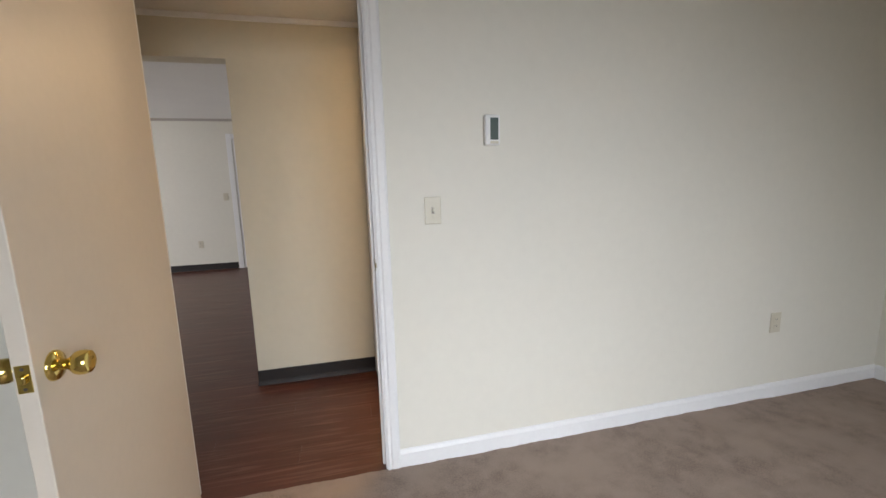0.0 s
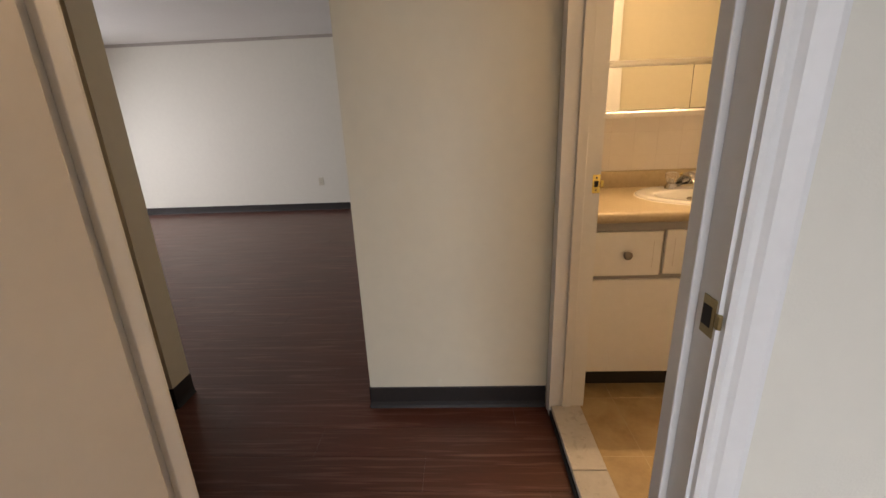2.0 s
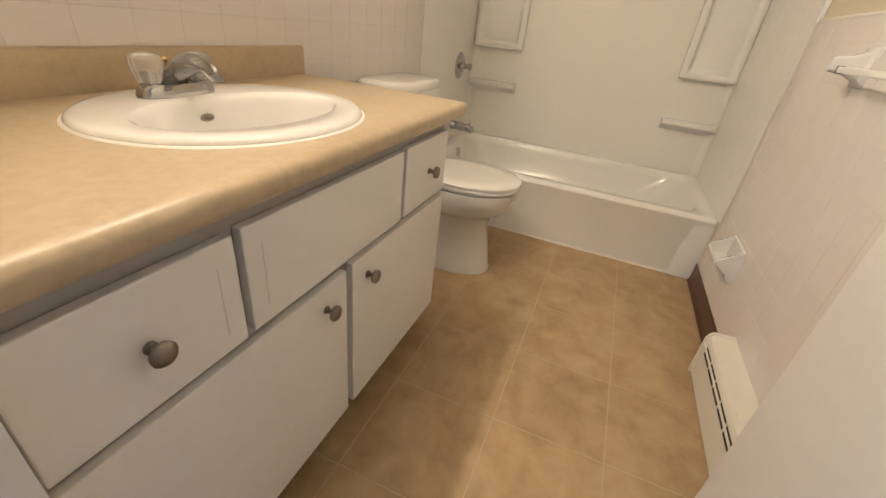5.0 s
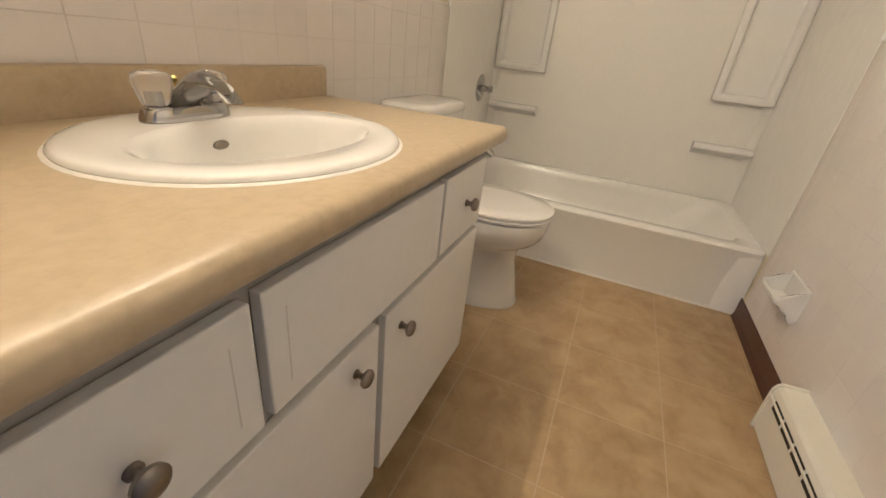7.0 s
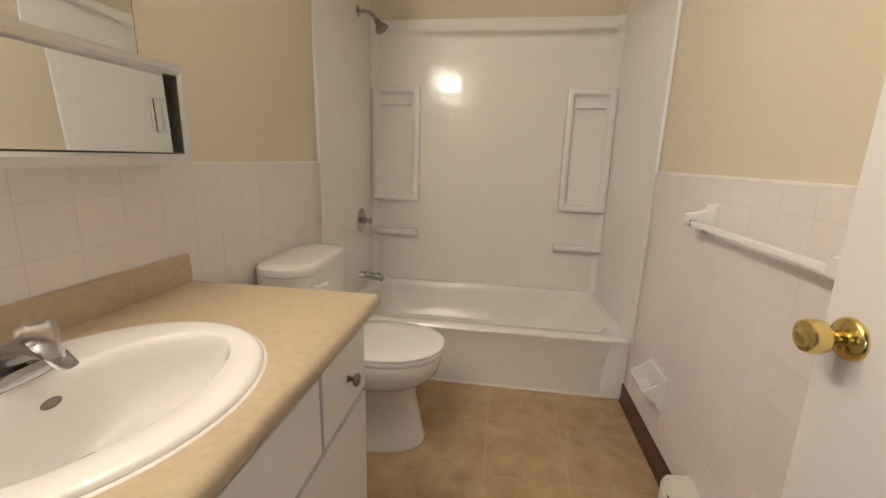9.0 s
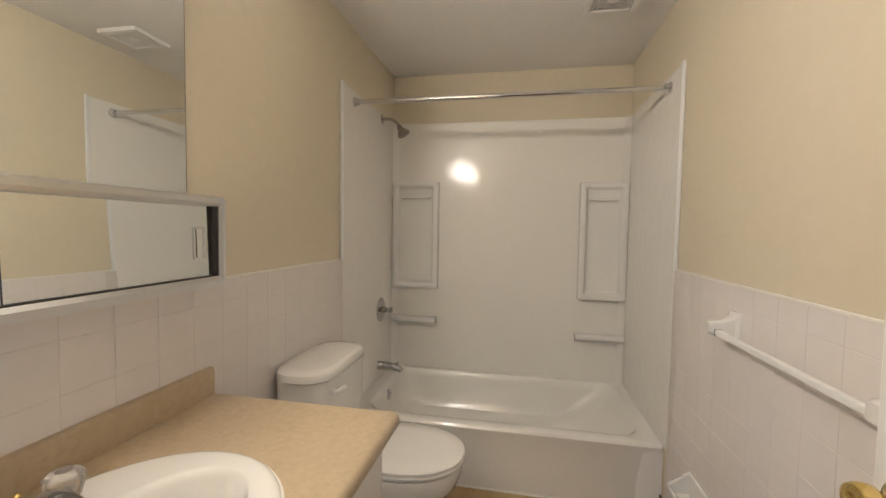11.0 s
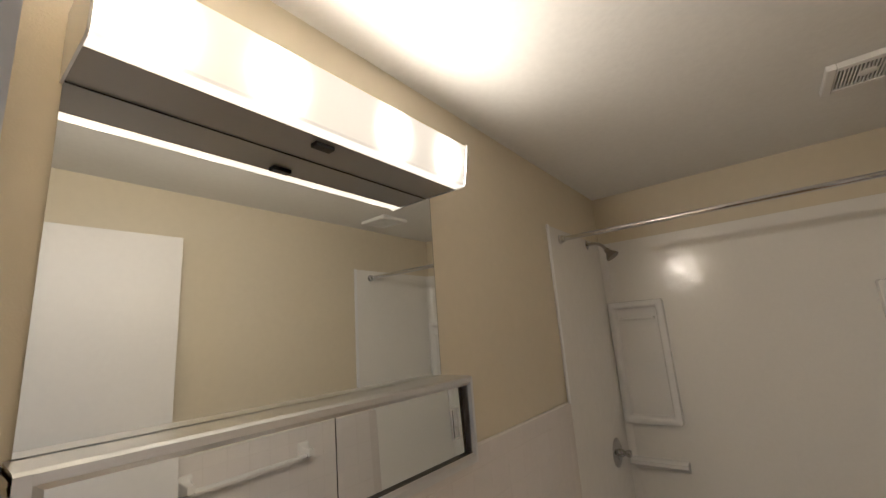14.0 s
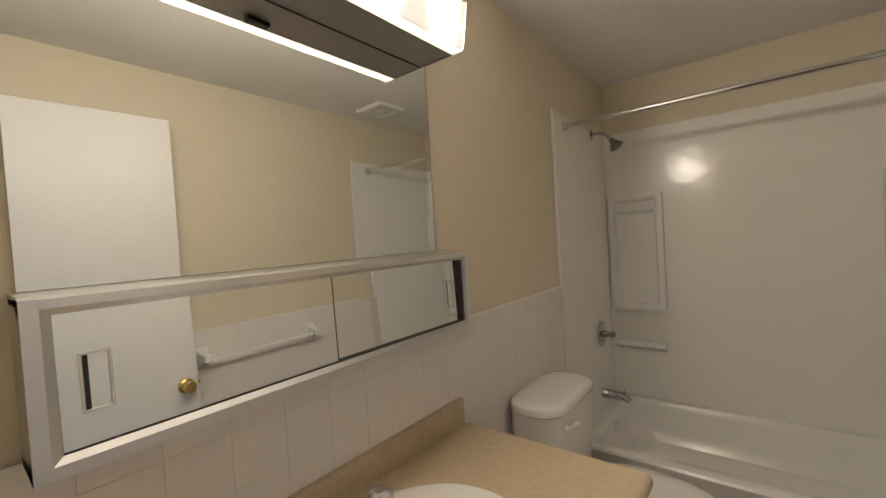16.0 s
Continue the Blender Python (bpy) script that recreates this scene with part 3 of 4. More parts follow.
# ---- vanity ----
VF = -0.532  # face frame
van = thing("vanity_cabinet", (0.775, -0.27, ZB), "white painted vanity cabinet with drawers and doors", "cabinet")
part("side_panel", box(B(), 1.276, 1.294, VF, -0.004, 0.165, 0.813, 0.001), M_CAB, van)
part("side_panel", box(B(), 0.246, 0.262, VF, -0.004, 0.165, 0.813), M_CAB, van)
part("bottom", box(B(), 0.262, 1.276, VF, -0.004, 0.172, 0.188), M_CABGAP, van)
# the shadow under the cabinet is put into the toe kick's colour
part("toe_kick", box(B(), 0.246, 1.24, -0.470, -0.455, ZB, 0.171), M_DARK, van, "recessed toe kick coloured near-black for its shade")
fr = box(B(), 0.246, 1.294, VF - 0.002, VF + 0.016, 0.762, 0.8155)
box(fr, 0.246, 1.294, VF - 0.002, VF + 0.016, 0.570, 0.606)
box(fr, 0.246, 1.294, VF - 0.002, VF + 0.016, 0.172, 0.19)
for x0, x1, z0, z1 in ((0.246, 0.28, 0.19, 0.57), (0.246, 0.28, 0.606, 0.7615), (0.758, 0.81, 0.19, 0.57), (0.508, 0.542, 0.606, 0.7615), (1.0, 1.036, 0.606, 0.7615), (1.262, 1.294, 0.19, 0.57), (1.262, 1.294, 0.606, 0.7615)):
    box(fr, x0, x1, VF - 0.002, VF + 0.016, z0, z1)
part("face_frame", fr, M_CABGAP, van, "face frame greyed for the shade between the fronts")


def front(name, x0, x1, z0, z1, knob=None):
    f = part(name, box(B(), x0, x1, VF - 0.021, VF - 0.003, z0, z1, 0.0025), M_CAB, van)
    if knob:
        k = [(0, 0.0085), (0.003, 0.0085), (0.005, 0.0055), (0.012, 0.0055), (0.016, 0.010), (0.019, 0.0155), (0.024, 0.0165), (0.028, 0.0135), (0.030, 0.006), (0.0305, 0.0)]
        part("knob", turned(B(), (knob[0], VF - 0.021, knob[1]), (0, -1, 0), k, 24), M_NICKEL, f, "pewter mushroom knob", True)


front("drawer_front", 0.260, 0.519, 0.597, 0.774, (0.386, 0.686))
front("false_front", 0.533, 1.012, 0.600, 0.777)
front("drawer_front", 1.026, 1.284, 0.602, 0.780, (1.164, 0.690))
front("door", 0.260, 0.775, 0.163, 0.579, (0.704, 0.525))
front("door", 0.797, 1.290, 0.163, 0.583, (0.856, 0.526))

for x, z0, z1 in ((0.487, 0.628, 0.738), (0.565, 0.632, 0.744)):
    part("routed_line", box(B(), x, x + 0.002, VF - 0.0213, VF - 0.0206, z0, z1), M_CABLINE, van, "faint routed line")

# counter: rolled front edge, a hole for the basin, upstand
SX, SY, SZ = 0.785, -0.297, 0.855
CF, CR = -0.586, 1.324
ct = thing("vanity_countertop", (0.77, -0.3, 0.813), "mottled tan laminate countertop with rolled front edge", "countertop")
nose = [(-0.545, 0.815), (CF + 0.012, 0.815), (CF + 0.004, 0.819), (CF, 0.828), (CF, 0.840), (CF + 0.004, 0.849), (CF + 0.013, SZ), (-0.545, SZ)]
bm = prism(B(), nose, "x", 0.245, CR)
N = 48
inner, outer = [], []
x0, x1, y0, y1 = 0.245, CR, -0.545, -0.022
for i in range(N):
    a = 2 * math.pi * (i + 0.5) / N
    c, s = math.cos(a), math.sin(a)
    inner.append((SX + 0.234 * c, SY - 0.014 + 0.190 * s))
    k = min((x1 - SX) / c if c > 0 else (x0 - SX) / c, (y1 - SY) / s if s > 0 else (y0 - SY) / s)
    outer.append((SX + k * c, SY + k * s))
for cx, cy in ((x0, y0), (x0, y1), (x1, y0), (x1, y1)):
    j = min(range(N), key=lambda q: (outer[q][0] - cx) ** 2 + (outer[q][1] - cy) ** 2)
    outer[j] = (cx, cy)
loft(bm, [[(*p, 0.815) for p in outer], [(*p, SZ) for p in outer], [(*p, SZ) for p in inner], [(*p, 0.815) for p in inner]], (False, False))
part("top", bm, M_LAM, ct, smooth=True)
up = [(-0.001, SZ), (-0.024, SZ), (-0.024, 0.926), (-0.021, 0.933), (-0.014, 0.936), (-0.001, 0.936)]
part("upstand", prism(B(), up, "x", 0.245, CR - 0.002), M_LAM, ct, smooth=True)

# basin
snk = thing("wash_basin", (SX, SY, SZ), "white oval porcelain drop-in basin", "sink")
rows = [ellipse(SX, SY, SZ + z, 0.264 * k - d, 0.230 * k - d, 56) for z, k, d in ((0.0005, 1, 0.001), (0.004, 1, 0), (0.008, 1, 0.002), (0.011, 1, 0.006), (0.0125, 1, 0.012), (0.013, 1, 0.020))]
by = SY - 0.040
for z, a, b, dy in ((0.0130, 0.212, 0.149, 0.008), (0.0118, 0.207, 0.145, 0.006), (0.008, 0.203, 0.141, 0.004), (0.001, 0.198, 0.137, 0.003), (-0.012, 0.192, 0.133, 0.003), (-0.035, 0.181, 0.128, 0.004), (-0.058, 0.165, 0.116, 0.014), (-0.082, 0.136, 0.097, 0.028), (-0.104, 0.098, 0.073, 0.045), (-0.119, 0.058, 0.048, 0.058), (-0.126, 0.032, 0.030, 0.064), (-0.129, 0.022, 0.022, 0.066)):
    rows.append(ellipse(SX, by + dy, SZ + z, a, b * 0.9, 56))
part("bowl", loft(B(), rows, (False, True)), M_PORC, snk, smooth=True)
part("caulk_line", loft(B(), [ellipse(SX, SY, SZ + 0.0003, 0.2695, 0.2355, 56), ellipse(SX, SY, SZ + 0.0022, 0.2665, 0.2325, 56), ellipse(SX, SY, SZ + 0.003, 0.2625, 0.2285, 56)], (False, False)), M_CAULK, snk, smooth=True)
dz = SZ - 0.1285
part("drain_flange", turned(B(), (SX, by + 0.066, dz), (0, 0, 1), [(0, 0.024), (0.003, 0.0245), (0.004, 0.021), (0.002, 0.016)], 28), M_CHROME, snk, "chrome drain flange", True)
part("stopper", turned(B(), (SX, by + 0.066, dz + 0.003), (0, 0, 1), [(0, 0.0145), (0.005, 0.0155), (0.008, 0.012), (0.009, 0.0)], 24), M_CHROME, snk, "dull chrome stopper", True)
ov = B()
turned(ov, (0, 0, 0), (0, 0, 1), [(0, 0.013), (0.002, 0.013), (0.003, 0.0105), (0.0022, 0.009), (0.0021, 0.0)], 24)
bmesh.ops.scale(ov, vec=(1.2, 0.6, 1), verts=ov.verts)
bmesh.ops.transform(ov, matrix=Matrix.Translation((SX - 0.002, by + 0.1195, SZ - 0.026)) @ Matrix.Rotation(radians(72), 4, "X"), verts=ov.verts)
part("overflow_ring", ov, M_NICKEL, snk, "grey overflow ring", True)

# faucet
FX, FY, FZ = SX - 0.017, -0.168, SZ + 0.0128
fa = thing("faucet", (FX, FY, FZ), "chrome two-handle faucet with clear acrylic knobs", "faucet")
bp = [(FZ, 1.0), (FZ + 0.006, 1.0), (FZ + 0.020, 0.93), (FZ + 0.023, 0.85)]
part("base", loft(B(), [ellipse(FX, FY, z, 0.078 * s, 0.027 * s, 40, 2.8) for z, s in bp]), M_DCHROME, fa, smooth=True)
body = [(0.004, 0.012, 0.032, 0.026), (-0.018, 0.036, 0.028, 0.028), (-0.044, 0.056, 0.023, 0.021), (-0.074, 0.065, 0.020, 0.017), (-0.104, 0.060, 0.0175, 0.014), (-0.124, 0.042, 0.0155, 0.012)]
rings = []
for k, (dy, zc, w, h) in enumerate(body):
    a = [0.3, 0.2, 0.0, -0.35, -0.85, -1.3][k]
    rings.append([(FX + w * math.cos(q), FY + dy + 0.012 - h * math.sin(q) * math.sin(a), FZ + zc + h * math.sin(q) * math.cos(a)) for q in (2 * math.pi * i / 20 for i in range(20))])
part("spout", loft(B(), rings), M_DCHROME, fa, smooth=True)
part("lift_rod", turned(B(), (FX, FY + 0.020, FZ + 0.02), (0, 0, 1), [(0, 0.0025), (0.035, 0.0025), (0.036, 0.005), (0.042, 0.006), (0.046, 0.003), (0.047, 0)], 12), M_BRASS, fa, "brass lift rod", True)
for s in (-1, 1):
    stem = part("stem", turned(B(), (FX + s * 0.051, FY, FZ + 0.018), (0, 0, 1), [(0, 0.020), (0.006, 0.019), (0.008, 0.010), (0.030, 0.009)], 20), M_DCHROME, fa, smooth=True)
    hb = B()
    rr = []
    for d, r in ((0, 0.0165), (0.004, 0.0200), (0.014, 0.0225), (0.030, 0.0265), (0.037, 0.0272), (0.043, 0.0255), (0.047, 0.021), (0.049, 0.013), (0.0492, 0.0)):
        rr.append([(FX + s * 0.051 + (r * (1 + 0.035 * math.cos(2 * math.pi * i / 4) * (r > 0.018)) + 0.0003) * math.cos(2 * math.pi * i / 40), FY + (r * (1 + 0.035 * math.cos(2 * math.pi * i / 4) * (r > 0.018)) + 0.0003) * math.sin(2 * math.pi * i / 40), FZ + 0.026 + d) for i in range(40)])
    part("handle", loft(hb, rr), M_ACRYL, stem, "clear fluted acrylic handle", True)
    part("handle_cap", turned(B(), (FX + s * 0.051, FY, FZ + 0.0750), (0, 0, 1), [(0, 0.012), (0.0015, 0.011), (0.002, 0.0)], 20), M_DCHROME, stem, smooth=True)

# ---- medicine cabinet, mirror, lamp ----
MX0, MX1 = 0.322, 1.272
mc_ = thing("medicine_cabinet", (0.777, 0.0, 1.188), "aluminium medicine cabinet with two sliding mirror doors", "cabinet")
CY = -0.102
part("back_box", box(B(), MX0 + 0.01, MX1 - 0.01, CY + 0.03, -0.001, 1.2, 1.414), M_STEEL, mc_)
part("frame_top", prism(B(), [(0.0, 1.423), (-0.004, 1.426), (CY + 0.006, 1.424), (CY - 0.004, 1.420), (CY - 0.004, 1.407), (CY + 0.004, 1.398), (CY + 0.03, 1.398), (CY + 0.03, 1.412), (0.0, 1.412)], "x", MX0, MX1), M_STEEL, mc_)
part("frame_bottom", prism(B(), [(0.0, 1.187), (CY - 0.004, 1.187), (CY - 0.004, 1.204), (CY + 0.004, 1.213), (CY + 0.03, 1.213), (CY + 0.03, 1.203), (0.0, 1.203)], "x", MX0, MX1), M_STEEL, mc_)
part("frame_side", prism(B(), [(MX0, 0.0), (MX0, CY - 0.0045), (MX0 + 0.018, CY - 0.0045), (MX0 + 0.030, CY + 0.004), (MX0 + 0.030, CY + 0.03), (MX0 + 0.012, CY + 0.03), (MX0 + 0.012, 0.0)], "z", 1.1875, 1.4205), M_STEEL, mc_)
part("frame_side", prism(B(), [(MX1, 0.0), (MX1, CY - 0.0045), (MX1 - 0.010, CY - 0.0045), (MX1 - 0.016, CY + 0.004), (MX1 - 0.016, CY + 0.03), (MX1 - 0.012, CY + 0.03), (MX1 - 0.012, 0.0)], "z", 1.1875, 1.4205), M_STEEL, mc_)
# thin near-black sheet in place of the shade behind the sliding doors
part("inner_shadow_gap", box(B(), MX0 + 0.03, MX1 - 0.016, CY + 0.024, CY + 0.028, 1.213, 1.398), M_DARK, mc_, "black sheet for the shade behind the doors")
part("track", box(B(), MX0 + 0.03, MX1 - 0.016, CY + 0.004, CY + 0.022, 1.2125, 1.2155), M_BLACK, mc_, "black lower track")


def mirror_door(x0, x1, y, pull, skew):
    xm = (x0 + x1) / 2
    lean = Matrix.Translation((xm, y + 0.002, 1.216)) @ Matrix.Rotation(radians(skew), 4, "Z") @ Matrix.Rotation(radians(-2.0), 4, "X") @ Matrix.Translation((-xm, -y - 0.002, -1.216))

    def leaned(b):
        bmesh.ops.transform(b, matrix=lean, verts=b.verts)
        return b
    d = part("sliding_door", leaned(box(B(), x0, x1, y, y + 0.004, 1.2165, 1.3975)), M_MIRROR, mc_, "sliding mirror door")
    px0, px1, pz0, pz1 = pull, pull + 0.036, 1.260, 1.342
    b = B()
    for q0, q1, r0, r1 in ((px0, px1, pz1 - 0.004, pz1), (px0, px1, pz0, pz0 + 0.004), (px0, px0 + 0.004, pz0 + 0.004, pz1 - 0.004), (px1 - 0.004, px1, pz0 + 0.004, pz1 - 0.004)):
        box(b, q0, q1, y - 0.004, y, r0, r1, 0.0012)
    part("finger_pull", leaned(b), M_STEEL, d, "aluminium finger pull")
    part("pull_recess", leaned(box(B(), px0 + 0.004, px0 + 0.010, y - 0.0012, y - 0.0004, pz0 + 0.004, pz1 - 0.004)), M_BLACK, d, "dark side of the finger pull")
    part("edge_strip", leaned(box(B(), x1 - 0.0015, x1 + 0.0005, y - 0.0006, y + 0.0045, 1.2165, 1.3975)), M_BLACK, d, "dark edge strip")


mirror_door(MX0 + 0.0305, 0.792, CY + 0.005, 0.374, 0.6)
mirror_door(0.775, MX1 - 0.038, CY + 0.014, 1.184, 0.08)

mi = thing("wall_mirror", (0.77, 0.0, 1.412), "large frameless wall mirror above the medicine cabinet", "mirror")
hang = Matrix.Translation((0.77, -0.007, 0)) @ Matrix.Rotation(radians(0.05), 4, "Z") @ Matrix.Translation((-0.77, 0.0035, 0))
for nm, x0, x1, m, lb in (("mirror_glass", 0.330, 1.246, M_MIRROR, ""), ("mirror_edge", 1.246, 1.2475, M_BLACK, "dark mirror edge")):
    bm = box(B(), x0, x1, -0.006, -0.001, 1.427, 2.012)
    bmesh.ops.transform(bm, matrix=hang, verts=bm.verts)
    part(nm, bm, m, mi, lb)

la = thing("vanity_light", (0.77, 0.0, 2.012), "lit fluorescent vanity light with acrylic lens over mirror", "lamp")
LX0, LX1, LY = 0.328, 1.226, -0.178
# the thin front top plate is added, out of view, to dim the ceiling
part("housing", box(box(B(), LX0 + 0.004, LX1, LY + 0.042, -0.001, 2.0125, 2.1165, 0.002), LX0 + 0.004, LX1, LY + 0.024, LY + 0.042, 2.112, 2.1160), M_UNDER, la, "grey metal housing with an added top light stop")
part("underside_pan", box(B(), LX0 + 0.004, LX1, LY + 0.050, -0.001, 1.994, 2.012), M_UNDER, la, "grey metal underside")
part("underside_lip", box(B(), LX0 + 0.004, LX1, -0.010, -0.006, 1.991, 1.9945), M_BLACK, la, "dark seam")
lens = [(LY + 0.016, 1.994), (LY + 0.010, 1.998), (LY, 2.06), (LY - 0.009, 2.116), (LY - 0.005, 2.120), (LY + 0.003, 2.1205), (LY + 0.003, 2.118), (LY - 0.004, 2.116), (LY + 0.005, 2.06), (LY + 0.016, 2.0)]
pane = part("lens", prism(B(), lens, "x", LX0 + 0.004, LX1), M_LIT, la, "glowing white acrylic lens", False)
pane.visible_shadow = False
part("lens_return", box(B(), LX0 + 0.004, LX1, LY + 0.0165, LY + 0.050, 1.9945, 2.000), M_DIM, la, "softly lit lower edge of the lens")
for x0, x1 in ((LX0 - 0.001, LX0 + 0.003), (LX1 + 0.001, LX1 + 0.004)):
    part("end_cap", prism(B(), [(-0.001, 1.992), (LY + 0.05, 1.99), (LY + 0.014, 1.990), (LY + 0.006, 1.995), (LY - 0.014, 2.12), (LY - 0.006, 2.124), (-0.001, 2.124)], "x", x0, x1), M_STEEL, la, "thin aluminium end cap")
part("outlet_block", box(B(), 0.735, 0.785, -0.112, -0.088, 1.984, 1.995, 0.002), M_BLACK, la, "black socket")

# ---- toilet ----
TXC = 1.812
to = thing("toilet", (TXC, -0.36, ZB), "white porcelain toilet with closed lid", "toilet")
prof = [(ZB, -0.395, 0.126, 0.232), (ZB + 0.012, -0.395, 0.128, 0.234), (ZB + 0.03, -0.395, 0.120, 0.224), (0.17, -0.393, 0.110, 0.210), (0.26, -0.392, 0.106, 0.194), (0.305, -0.40, 0.112, 0.195), (0.328, -0.408, 0.135, 0.204), (0.35, -0.425, 0.163, 0.228), (0.375, -0.434, 0.178, 0.243), (0.41, -0.439, 0.184, 0.250), (0.44, -0.440, 0.186, 0.253), (0.452, -0.440, 0.184, 0.251), (0.456, -0.440, 0.175, 0.242)]
part("bowl", loft(B(), [ellipse(TXC, cy, z, a, b, 44, 2.25) for z, cy, a, b in prof]), M_PORC, to, smooth=True)
part("seat", loft(B(), [ellipse(TXC, -0.443, z, a, b, 44, 2.2) for z, a, b in ((0.458, 0.180, 0.250), (0.461, 0.187, 0.258), (0.470, 0.188, 0.259), (0.474, 0.183, 0.254))]), M_PORC, to, "white seat ring", True)
part("lid", loft(B(), [ellipse(TXC, -0.443, z, a, b, 44, 2.2) for z, a, b in ((0.477, 0.182, 0.252), (0.479, 0.187, 0.257), (0.487, 0.187, 0.257), (0.492, 0.180, 0.250), (0.494, 0.12, 0.18), (0.4945, 0.0, 0.0))][:5]), M_PORC, to, "white closed lid", True)
for s in (-1, 1):
    part("hinge_cap", turned(B(), (TXC + s * 0.07, -0.225, 0.456), (0, 0, 1), [(0, 0.014), (0.02, 0.014), (0.026, 0.009), (0.027, 0)], 16), M_PORC, to, smooth=True)
    part("bolt_cap", turned(B(), (TXC + s * 0.118, -0.33, ZB + 0.008), (0, 0, 1), [(0, 0.014), (0.014, 0.013), (0.02, 0.008), (0.021, 0)], 14), M_PORC, to, smooth=True)
part("tank", loft(B(), [round_rect(TXC - w, TXC + w, -d, -0.018, z, 0.045, 7) for z, w, d in ((0.445, 0.185, 0.19), (0.455, 0.195, 0.20), (0.60, 0.203, 0.212), (0.786, 0.208, 0.22))]), M_PORC, to, smooth=True)


def lid_ring(z, k):
    """Tank lid outline: straight back, bowed front."""
    pts = []
    for x, y, _ in round_rect(TXC - 0.226 * k, TXC + 0.236 * k, -0.215, -0.008, z, 0.088 * min(1, k * 1.1), 11):
        u = (x - TXC) / 0.222
        if y < -0.1:
            y -= 0.026 * (1 - u * u)
        pts.append((x, -0.11 + (y + 0.11) * k, z))
    return pts


part("tank_lid", loft(B(), [lid_ring(0.786, 0.965), lid_ring(0.791, 0.995), lid_ring(0.805, 1.0), lid_ring(0.817, 0.985), lid_ring(0.825, 0.93), lid_ring(0.828, 0.75), lid_ring(0.829, 0.3)]), M_PORC, to, smooth=True)
lev = part("flush_pivot", turned(B(), (1.68, -0.216, 0.735), (0, -1, 0), [(0, 0.012), (0.012, 0.012), (0.016, 0.008), (0.017, 0)], 16), M_WPLASTIC, to, smooth=True)
part("flush_lever", tube(B(), [(1.68, -0.232, 0.735), (1.71, -0.236, 0.734), (1.75, -0.236, 0.729), (1.758, -0.236, 0.728)], [0.006, 0.007, 0.009, 0.006]), M_WPLASTIC, lev, smooth=True)
sp = thing("supply_stop_valve", (1.60, -0.02, 0.25), "chrome supply stop valve and hose behind the toilet", "valve")
part("escutcheon", turned(B(), (1.60, -0.008, 0.25), (0, -1, 0), [(0, 0.03), (0.004, 0.028), (0.010, 0.012), (0.05, 0.010)], 20), M_CHROME, sp, smooth=True)
part("hose", tube(B(), [(1.60, -0.06, 0.25), (1.60, -0.075, 0.30), (1.63, -0.09, 0.37), (1.665, -0.10, 0.447)], 0.006), M_STEEL, sp, smooth=True)

# ---- bathtub ----
RIM = 0.372
tb = thing("bathtub", (2.635, -0.78, ZB), "white enamelled alcove bathtub with flat apron", "bathtub")
Y0, Y1 = BW + 0.002, -0.002
R = [(TX + 0.012, BX - 0.002, Y0, Y1, ZB, 0.012), (TX + 0.010, BX - 0.002, Y0, Y1, 0.20, 0.012), (TX + 0.004, BX - 0.002, Y0, Y1, RIM - 0.05, 0.012), (TX - 0.006, BX - 0.002, Y0, Y1, RIM - 0.028, 0.012), (TX - 0.008, BX - 0.002, Y0, Y1, RIM - 0.012, 0.012), (TX, BX - 0.002, Y0, Y1, RIM - 0.002, 0.012), (TX + 0.012, BX - 0.004, Y0, Y1 - 0.002, RIM, 0.012),
     (TX + 0.070, BX - 0.045, Y0 + 0.06, Y1 - 0.07, RIM - 0.001, 0.10), (TX + 0.084, BX - 0.055, Y0 + 0.072, Y1 - 0.082, RIM - 0.012, 0.11), (TX + 0.094, BX - 0.062, Y0 + 0.09, Y1 - 0.09, RIM - 0.05, 0.12), (TX + 0.125, BX - 0.085, Y0 + 0.22, Y1 - 0.12, 0.20, 0.13), (TX + 0.165, BX - 0.12, Y0 + 0.30, Y1 - 0.17, 0.145, 0.14), (TX + 0.22, BX - 0.18, Y0 + 0.36, Y1 - 0.24, 0.138, 0.12)]
part("shell", loft(B(), [round_rect(*r, 8) for r in R]), M_TUB, tb, smooth=True)
part("apron_end_flare", prism(B(), [(TX + 0.011, Y0 + 0.001), (TX - 0.004, Y0 + 0.001), (TX - 0.003, Y0 + 0.05), (TX + 0.004, Y0 + 0.085), (TX + 0.0112, Y0 + 0.11)], "z", ZB + 0.004, RIM - 0.03), M_TUB, tb, smooth=True)
part("caulk_bead", tube(B(), [(TX + 0.009, Y0 + 0.005, ZB + 0.002), (TX + 0.009, -0.9, ZB + 0.002), (TX + 0.009, Y1 - 0.005, ZB + 0.002)], 0.006, 8), M_CAULK, tb, "white caulk bead", True)
part("overflow_plate", turned(B(), (2.70, Y1 - 0.098, 0.302), (0, -1, 0.12), [(0, 0.036), (0.004, 0.035), (0.009, 0.028), (0.010, 0.012), (0.016, 0.010), (0.017, 0)], 28), M_CHROME, tb, "chrome overflow plate", True)
part("tub_drain", turned(B(), (2.66, Y1 - 0.30, 0.1375), (0, 0, 1), [(0, 0.03), (0.003, 0.028), (0.003, 0.0)], 24), M_CHROME, tb, smooth=True)

